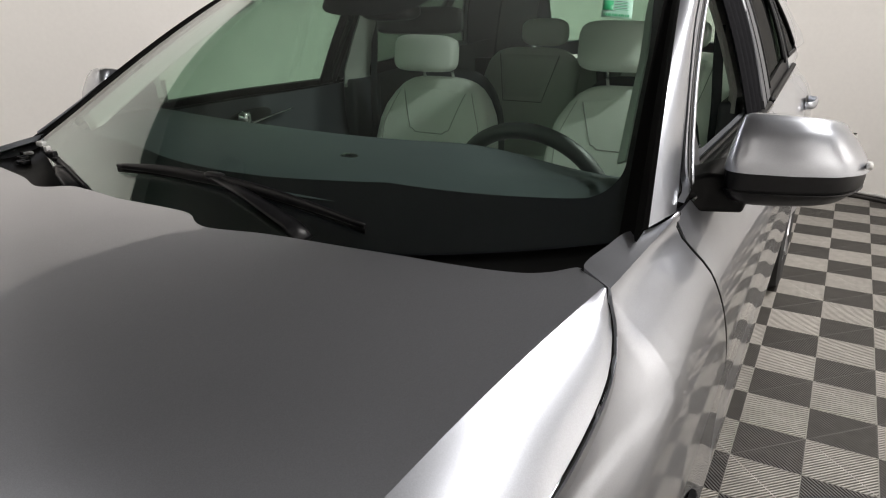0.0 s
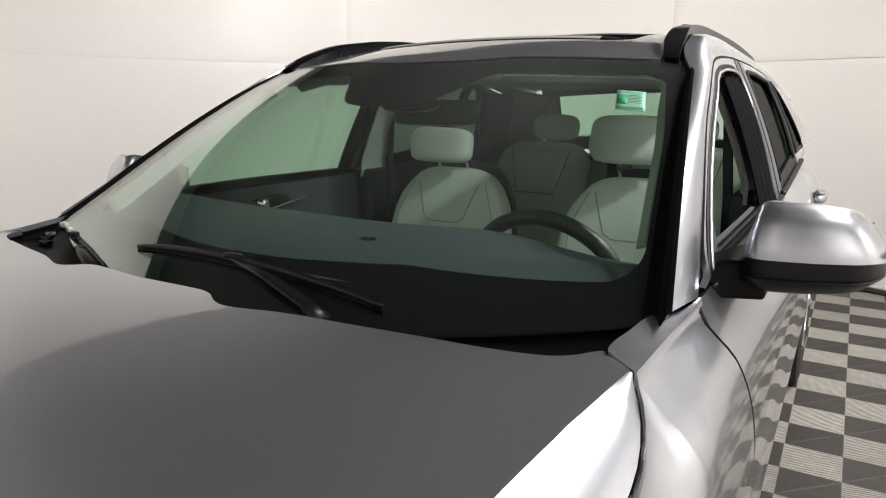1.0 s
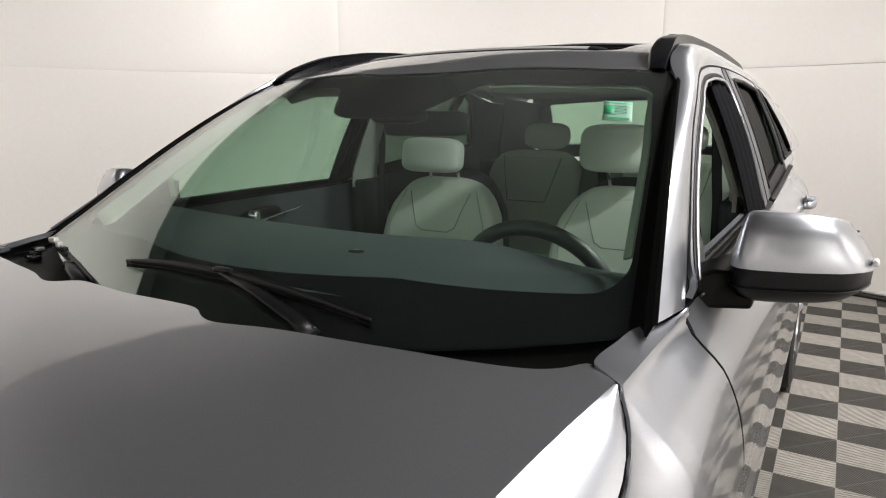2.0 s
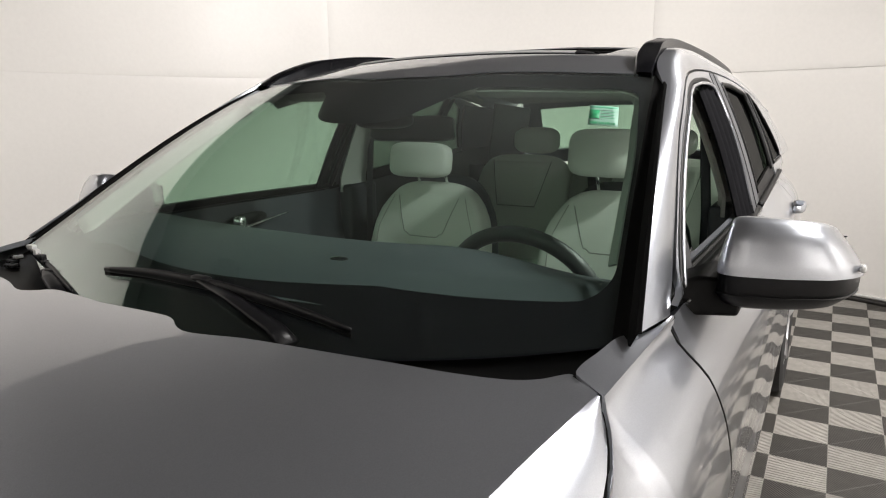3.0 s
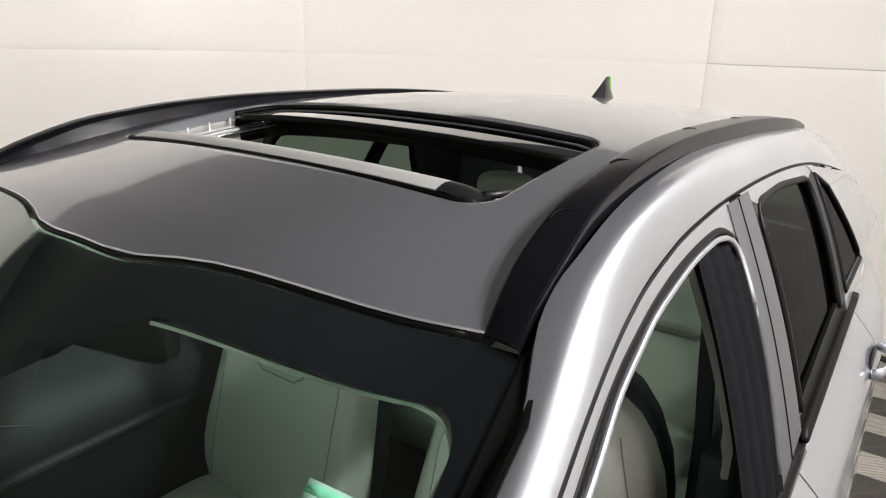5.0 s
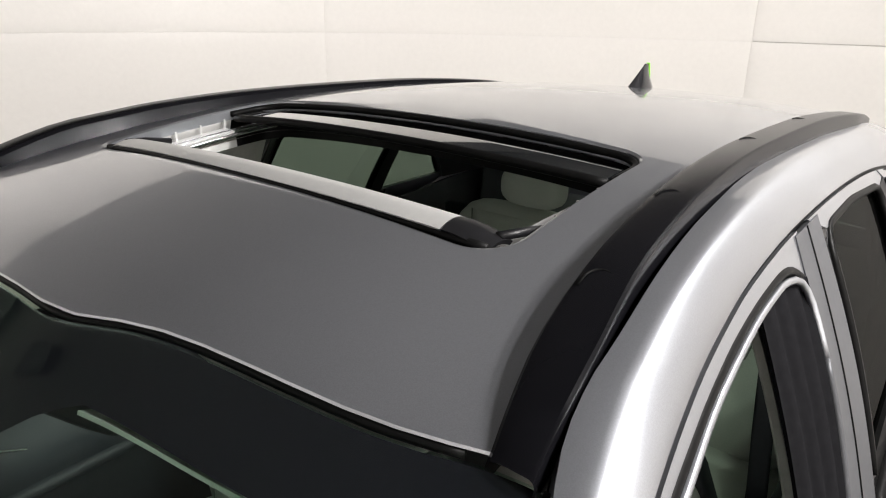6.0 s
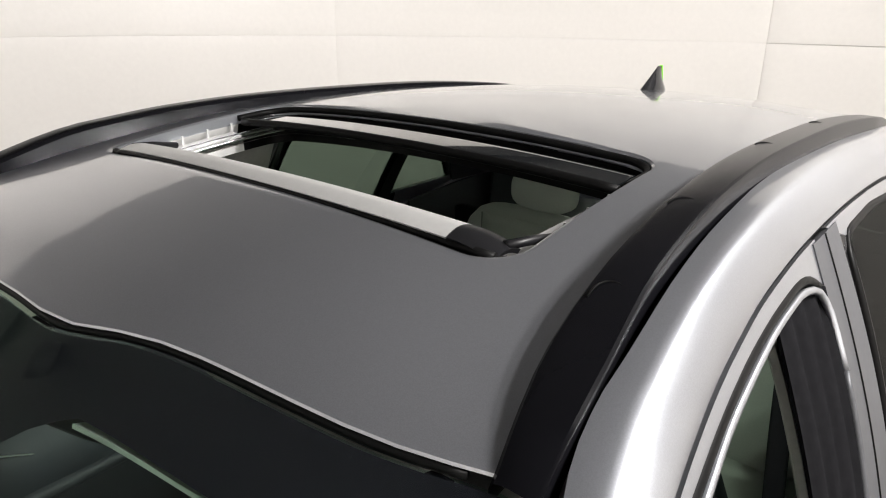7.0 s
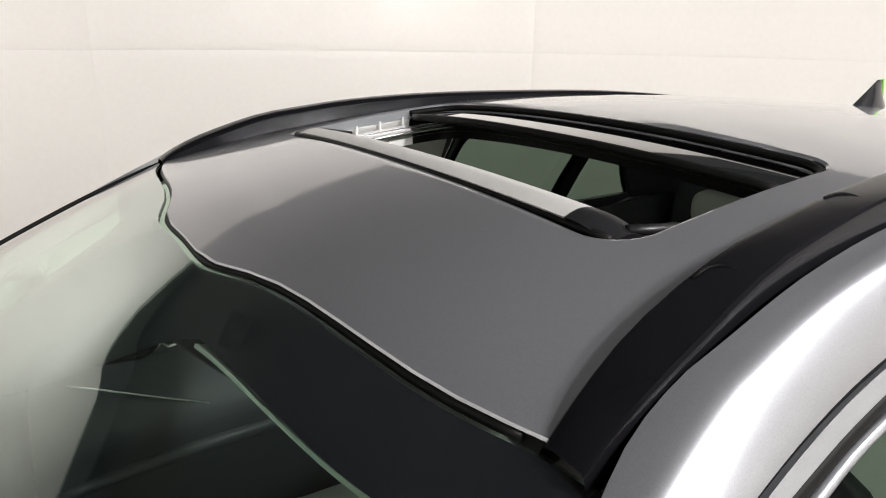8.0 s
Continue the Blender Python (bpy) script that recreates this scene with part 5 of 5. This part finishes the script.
def seat(cx, y0, head_z, head_h, label):
    """Front seat: backrest leaning to the rear, seat cushion, headrest, shell and trim pieces."""
    st = new("front_seat")
    st.parent = car
    st["label"] = label
    st.location = (0, 0, 0)
    lean = pose(cx, y0, 0.72, -14, 0, 0)
    back = pillow(0, 0, -0.012, 0.248, 0.075, 0.312, 4.2, 24, back_warp(0, 0))
    skin = BVHTree.FromBMesh(back)

    def lying(x, z):
        """The spot of the backrest's front at a width and height, in the room."""
        hit = skin.ray_cast(Vector((x, -0.5, z)), Vector((0, 1, 0)))[0]
        return lean @ (hit if hit else Vector((x, -0.06, z)))
    part("backrest", moved(back, lean), LEATHER, st, "light grey leather backrest")
    # upper shield panel and the bolster seams, as stitched lines
    shield = [(-0.128 + 0.052 * t, 0.238 - 0.150 * t) for t in spread(0, 0.9, 9)] + [(-0.076 + 0.012 * math.sin(a), 0.103 - 0.012 * (1 - math.cos(a))) for a in (0.5, 1.0)]
    rim = shield + [(x, 0.090) for x in spread(-0.058, 0.058, 8)] + [(-x, z) for x, z in reversed(shield)]
    part("seam", tube([lying(x, z) for x, z in rim], 0.0020, 5), LEATHER_DARK, st)
    part("seam", tube([lying(x, 0.238 + 0.012 * (1 - (x / 0.128) ** 2)) for x in spread(-0.128, 0.128, 12)], 0.0012, 5), LEATHER, st)
    for sx in (-1, 1):
        part("seam", tube([lying(sx * (0.200 - 0.20 * max(0, t - 0.75)), -0.26 + 0.50 * t) for t in spread(0, 1, 18)], 0.0016, 5), LEATHER_DARK, st)
    part("seat_shell", moved(pillow(0, 0.072, 0.006, 0.244, 0.050, 0.336, 3.8, 18, back_warp(0, 0)), lean), SEAT_SHELL, st, "dark seat back shell")
    part("headrest", moved(pillow(0, 0.0, 0.0, 0.123, 0.036, head_h, 4.6, 20, lambda q: Vector((q.x * (1 - 0.10 * (q.z + 0.08) / 0.16 * -1 * 0), q.y - 0.02 * (q.x / 0.13) ** 2 * -1, q.z))), pose(cx - 0.018, y0 - 0.042, head_z, -8, 0, 0)), LEATHER, st, "light grey leather headrest")
    for sx in (-1, 1):
        part("headrest_post", tube([(cx + sx * 0.06, y0 + 0.05, 0.98), (cx + sx * 0.06, y0 + 0.0, 1.09)], 0.006, 8), CHROME, st)
    cush = pillow(cx, y0 - 0.26, 0.400, 0.255, 0.275, 0.085, 3.6, 22, lambda q: Vector((q.x, q.y, q.z + 0.030 * max(0.0, abs(q.x) - 0.14) / 0.11 + 0.03 * max(0.0, -q.y / 0.27))))
    part("cushion", cush, LEATHER, st, "light grey leather cushion")
    part("cushion_panel", pillow(cx, y0 - 0.25, 0.468, 0.135, 0.20, 0.022, 3.5, 14), LEATHER, st)
    part("base", box((cx - 0.22, y0 - 0.50, 0.26), (cx + 0.22, y0 + 0.02, 0.36), 0.02), SEAT_SHELL, st)
    return st


seat(-0.297, 0.510, 1.103, 0.062, "light grey leather front passenger seat")
seat(0.390, 0.510, 1.142, 0.074, "light grey leather driver seat")

# rear bench
bench = part("rear_seat", pillow(0, 1.14, 0.50, 0.66, 0.27, 0.09, 4.5, 22), LEATHER, car, "light grey leather rear bench")
for cx, w in ((-0.32, 0.245), (0.36, 0.255), (0.02, 0.10)):
    lean = pose(cx, 1.40, 0.78, -20, 0, 0)
    part("backrest", moved(pillow(0, 0, 0, w, 0.07, 0.29, 4.2, 20), lean), LEATHER if w > 0.2 else LEATHER_DARK, bench, "light grey leather rear backrest")
    if w > 0.2:
        part("backrest_panel", moved(sheet(lambda u, v: Vector((0.15 * u * (1 - 0.35 * v), -0.073 - 0.004 * math.sin(math.pi * v), 0.24 - 0.22 * v)), spread(-1, 1, 9), spread(0, 1, 8), 0.008, 1), lean), LEATHER, bench)
        part("seam", tube([lean @ Vector((0.15 * sx * (1 - 0.35 * v), -0.075, 0.24 - 0.22 * v)) for sx, v in [(-1, a) for a in spread(0, 1, 8)] + [(1, a) for a in spread(1, 0, 8)]], 0.0025, 5), LEATHER_DARK, bench)
    part("headrest", pillow(cx + (0.06 if cx < 0 else 0.0), 1.45, 1.130 if w > 0.2 else 1.06, 0.112, 0.05, 0.062, 3.2, 18), LEATHER, bench, "light grey rear headrest")
part("shelf", box((-0.68, 1.52, 0.90), (0.68, 2.15, 0.93)), SEAT_SHELL, car, "dark luggage cover", smooth=False)
part("seatback_board", box((-0.66, 1.50, 0.30), (0.66, 1.54, 1.00), 0.01), SEAT_SHELL, car, "dark bench rear board")

# belts
for s in (-1, 1):
    belt = [Vector((s * 0.632, 0.62, 1.20)), Vector((s * 0.640, 0.62, 1.08)), Vector((s * 0.650, 0.62, 0.96)), Vector((s * 0.655, 0.62, 0.60))]
    pts = []
    for k in range(20):
        t = 3 * k / 19
        i = min(2, int(t))
        pts.append(belt[i].lerp(belt[i + 1], t - i))
    part("seat_belt", tube(pts, 0.015, 8, squash=(1.0, 0.12)), SEAT_SHELL, car, "dark webbing seat belt")
part("seat_belt", tube([(0.02, 1.50, 1.13), (0.04, 1.36, 1.03), (0.075, 1.31, 0.86), (0.09, 1.28, 0.70)], 0.022, 8, squash=(1.0, 0.12)), SEAT_SHELL, car, "dark webbing seat belt")

# door cards, pillar trims
for s in (-1, 1):
    def card(u, v, s=s, y0=-0.62, y1=0.585):
        y = y0 + (y1 - y0) * u
        z = table(y, BELT) + 0.004 + (0.30 - table(y, BELT)) * v
        x = 0.752 - 0.035 * math.sin(math.pi * min(1, v * 0.9)) - (0.028 * math.exp(-((v - 0.42) / 0.10) ** 2))
        return (s * x, y, z)
    dc = crisp(part("door_card", sheet(card, spread(0, 1, 30), spread(0, 1, 30), 0.012, s), DARK_TRIM, car, "dark moulded front door trim"), 50)
    part("belt_strip", tube([(s * 0.764, y, table(y, BELT) + 0.002) for y in spread(-0.50, 0.50, 24)], 0.008, 8), RUBBER, dc)
    # bright inside handle: cup and long blade
    hx = 0.70
    # near-black pad paints the shade inside the pull's recess
    cup = pillow(s * (hx + 0.010), -0.005, 0.918, 0.012, 0.105, 0.026, 2.4, 14, lambda q: Vector((q.x, q.y, q.z + 0.10 * (q.y + 0.1) * 0.35)))
    part("handle_cup", cup, surface("dark_recess", (0.008, 0.008, 0.008), 0.5) if s < 0 else bpy.data.materials["dark_recess"], dc)
    ih = part("inside_handle", tube([(s * (hx - 0.012), -0.080, 0.938), (s * (hx - 0.020), -0.050, 0.924), (s * (hx - 0.014), -0.025, 0.905)], 0.023, 10, squash=(0.5, 1.0), taper=lambda t: 0.6 + 0.5 * math.sin(math.pi * t)), CHROME, dc, "chrome pull")
    part("handle_blade", tube([(s * (hx - 0.012), -0.03 + 0.215 * t, 0.904 + 0.024 * t) for t in spread(0, 1, 12)], 0.0052, 8, taper=lambda t: 1.15 - 0.7 * t), CHROME, ih, "chrome blade")
    part("trim_line", tube([(s * (0.700 - 0.012 * math.sin(math.pi * t)), -0.24 + 0.42 * t, 0.872 - 0.196 * t) for t in spread(0, 1, 14)], 0.0035, 6), CHROME, dc, "thin bright trim strip")
    part("armrest", tube([(s * 0.70, y, 0.615 + 0.02 * y) for y in spread(-0.30, 0.45, 14)], 0.036, 10, squash=(0.7, 0.6), taper=lambda t: 0.5 + 0.5 * math.sin(math.pi * t) ** 0.4), DARK_TRIM, dc)

    def rear_card(u, v, s=s):
        return card(u, v, s, 0.72, 1.42)
    crisp(part("door_card", sheet(rear_card, spread(0, 1, 20), spread(0, 1, 20), 0.012, s), DARK_TRIM, car, "dark moulded rear door trim"), 50)
    # B-pillar inner trim, dark below, light above
    def bpost(u, v, s=s):
        a = (0.545 - 0.03 * u, 1.36 - 0.40 * u)
        w = 0.13 + 0.03 * u
        y, z = a[0] + w * v, a[1]
        return (s * (green_x(y, max(z, 1.02)) - 0.062 - 0.022 * math.sin(math.pi * v)), y, z)
    crisp(part("pillar_trim", sheet(bpost, spread(0, 1, 14), spread(0, 1, 10), 0.01, -s), LIGHT_TRIM, car, "light grey pillar trim"), 50)
    part("pillar_trim", box((s * 0.70 - 0.03, 0.52, 0.30), (s * 0.70 + 0.03, 0.70, 0.99), 0.015), DARK_TRIM, car, "dark lower pillar trim")
    # A-pillar inner trim
    if s < 0:
        part("pillar_trim", sheet(lambda t, v, s=s: screen(s * (0.955 - 0.050 * v - 0.02 * t * v), t, -0.014 - 0.030 * v), spread(0.10, 0.86, 24), spread(0, 1, 6), 0.005, s), LIGHT_TRIM, car, "light grey windshield pillar trim")
    # roof side trim above the doors, and the C-pillar trim
    part("roof_trim", tube([(s * (table(t, GAP_X) - 0.055), t, table(t, GAP_Z) - 0.012) for t in spread(0.04, 1.5, 30)], 0.030, 10, squash=(0.9, 0.5)), HEADLINER, car)
    crisp(part("pillar_trim", sheet(lambda u, v, s=s: (s * (0.59 - 0.03 * v + 0.08 * u), 1.66 + 0.40 * v + 0.06 * u, 1.31 - 0.38 * u - 0.03 * v), spread(0, 1, 12), spread(0, 1, 8), 0.01, -s), DARK_TRIM, car, "dark rear pillar trim"), 50)
    crisp(part("quarter_trim", sheet(lambda u, v, s=s: (s * (0.712 - 0.02 * v - 0.10 * max(0.0, u - 0.3)), 1.30 + 0.86 * u, 0.55 + (table(1.30 + 0.86 * u, BELT) + 0.035 - 0.55) * v), spread(0, 1, 18), spread(0, 1, 8), 0.01, s), DARK_TRIM, car, "dark moulded luggage area trim"), 50)
    crisp(part("pillar_trim", sheet(lambda u, v, s=s: on_green(s, 1.43 + 0.17 * u + (0.44 + 0.18 * u) * v, 1.295 - 0.235 * u - 0.02 * v, -0.035), spread(0, 1, 10), spread(0, 1, 10), 0.01, s), DARK_TRIM, car, "dark quarter pillar trim"), 50)
    # sun visor folded up
    part("sun_visor", pillow(s * 0.33, 0.065, 1.333, 0.18, 0.075, 0.010, 4, 14, lambda q: Vector((q.x, q.y, q.z + 0.28 * q.y))), HEADLINER, car, "grey folded sun visor")

# rear-view mirror and sensor housing behind the glass
hous = part("mirror_housing", joined(*[pillow(*screen(0.0, 0.13, -0.060), 0.075, 0.05, 0.022, 3, 16)]), SATIN_BLACK, car, "black sensor housing behind the windshield")
part("rear_view_mirror", moved(pillow(0, 0, 0, 0.116, 0.020, 0.033, 7, 20), pose(0.012, -0.075, 1.231, -6, 0, 14)), SATIN_BLACK, hous, "black rear-view mirror")
part("mirror_stem", tube([(0, -0.13, 1.285), (0, -0.09, 1.25)], 0.012, 8), SATIN_BLACK, hous)
part("reading_lamp", box((-0.10, 0.03, 1.318), (0.10, 0.14, 1.345), 0.012), LIGHT_TRIM, car, "light grey overhead console")

# ---- floor tiles: ribbed, laid chequerwise ------------------------------------------------
def tile_mesh(name, flip, material):
    """Ribs along one diagonal with a bar along the other, in a thin frame."""
    h, t, e = TILE / 2 - 0.0006, 0.012, 0.002
    vs, fs = [], []

    def prism(a, b, w, z1):
        d = Vector((b[0] - a[0], b[1] - a[1]))
        n = Vector((-d.y, d.x)).normalized() * w / 2
        i = len(vs)
        for p in (Vector(a) + n, Vector(b) + n, Vector(b) - n, Vector(a) - n):
            vs.append((p.x * flip, p.y, -t))
        for p in (Vector(a) + n * 0.7, Vector(b) + n * 0.7, Vector(b) - n * 0.7, Vector(a) - n * 0.7):
            vs.append((p.x * flip, p.y, z1))
        fs.extend([(i + 4, i + 5, i + 6, i + 7), (i, i + 1, i + 5, i + 4), (i + 1, i + 2, i + 6, i + 5), (i + 2, i + 3, i + 7, i + 6), (i + 3, i, i + 4, i + 7)])

    step = 2 * h / 11
    k = -h * 2 + step / 2
    while k < 2 * h:
        x0, x1 = max(-h, -h + max(0, k)), min(h, h + min(0, k))
        # rib on the line y = x - k
        a, b = (max(-h, k - h), max(-h, -h - k)), (min(h, h + k), min(h, h - k))
        if math.dist(a, b) > 0.012:
            prism(a, b, step * 0.70 * 0.56, 0.0)
        k += step * 0.78
    prism((-h, h), (h, -h), 0.005, -0.0002)
    for a, b in (((-h, -h), (h, -h)), ((h, -h), (h, h)), ((h, h), (-h, h)), ((-h, h), (-h, -h))):
        prism(a, b, 0.0035, -0.0006)
    me = bpy.data.meshes.new(name)
    me.from_pydata(vs, [], fs)
    me.materials.append(material)
    return me


dark_me = tile_mesh("tile_dark", -1, TILE_DARK)
light_me = tile_mesh("tile_light", 1, TILE_LIGHT)
floor = tagged(new("floor"), "chequered floor of ribbed light and dark tiles", "floor", kind="structure")
spots = []
for i in range(-16, 17):
    for j in range(-24, 16):
        x, y = TILE_X + TILE * (j + 0.5), TILE_Y + TILE * (i + 0.5)
        if math.hypot(x - BOOTH_X, y - BOOTH_Y) < BOOTH_R + 0.13:
            spots.append((i, j, x, y))
near = sorted(spots, key=lambda p: math.hypot(p[2] - 1.45, (p[3] - 1.0) * 0.55))[:300]
keep = {(i, j) for i, j, x, y in near}
for i, j, x, y in near:
    ob = new("tile", dark_me if (i + j) % 2 == 0 else light_me)
    ob.location, ob.parent = (x, y, 0), floor
for me, par, mat_ in ((dark_me, 0, TILE_DARK), (light_me, 1, TILE_LIGHT)):
    rest = [(x, y) for i, j, x, y in spots if (i, j) not in keep and (i + j) % 2 == par]
    bm = bmesh.new()
    for x, y in rest:
        h = TILE / 2 - 0.001
        a = [bm.verts.new((x + sx * h, y + sy * h, z)) for z in (-0.013, -0.001) for sx, sy in ((-1, -1), (1, -1), (1, 1), (-1, 1))]
        bm.faces.new(a[4:])
        for k in range(4):
            bm.faces.new((a[k], a[(k + 1) % 4], a[4 + (k + 1) % 4], a[4 + k]))
    ob = part("tile_field", bm, mat_, floor, smooth=False)
    ob["kind"] = "stuff"
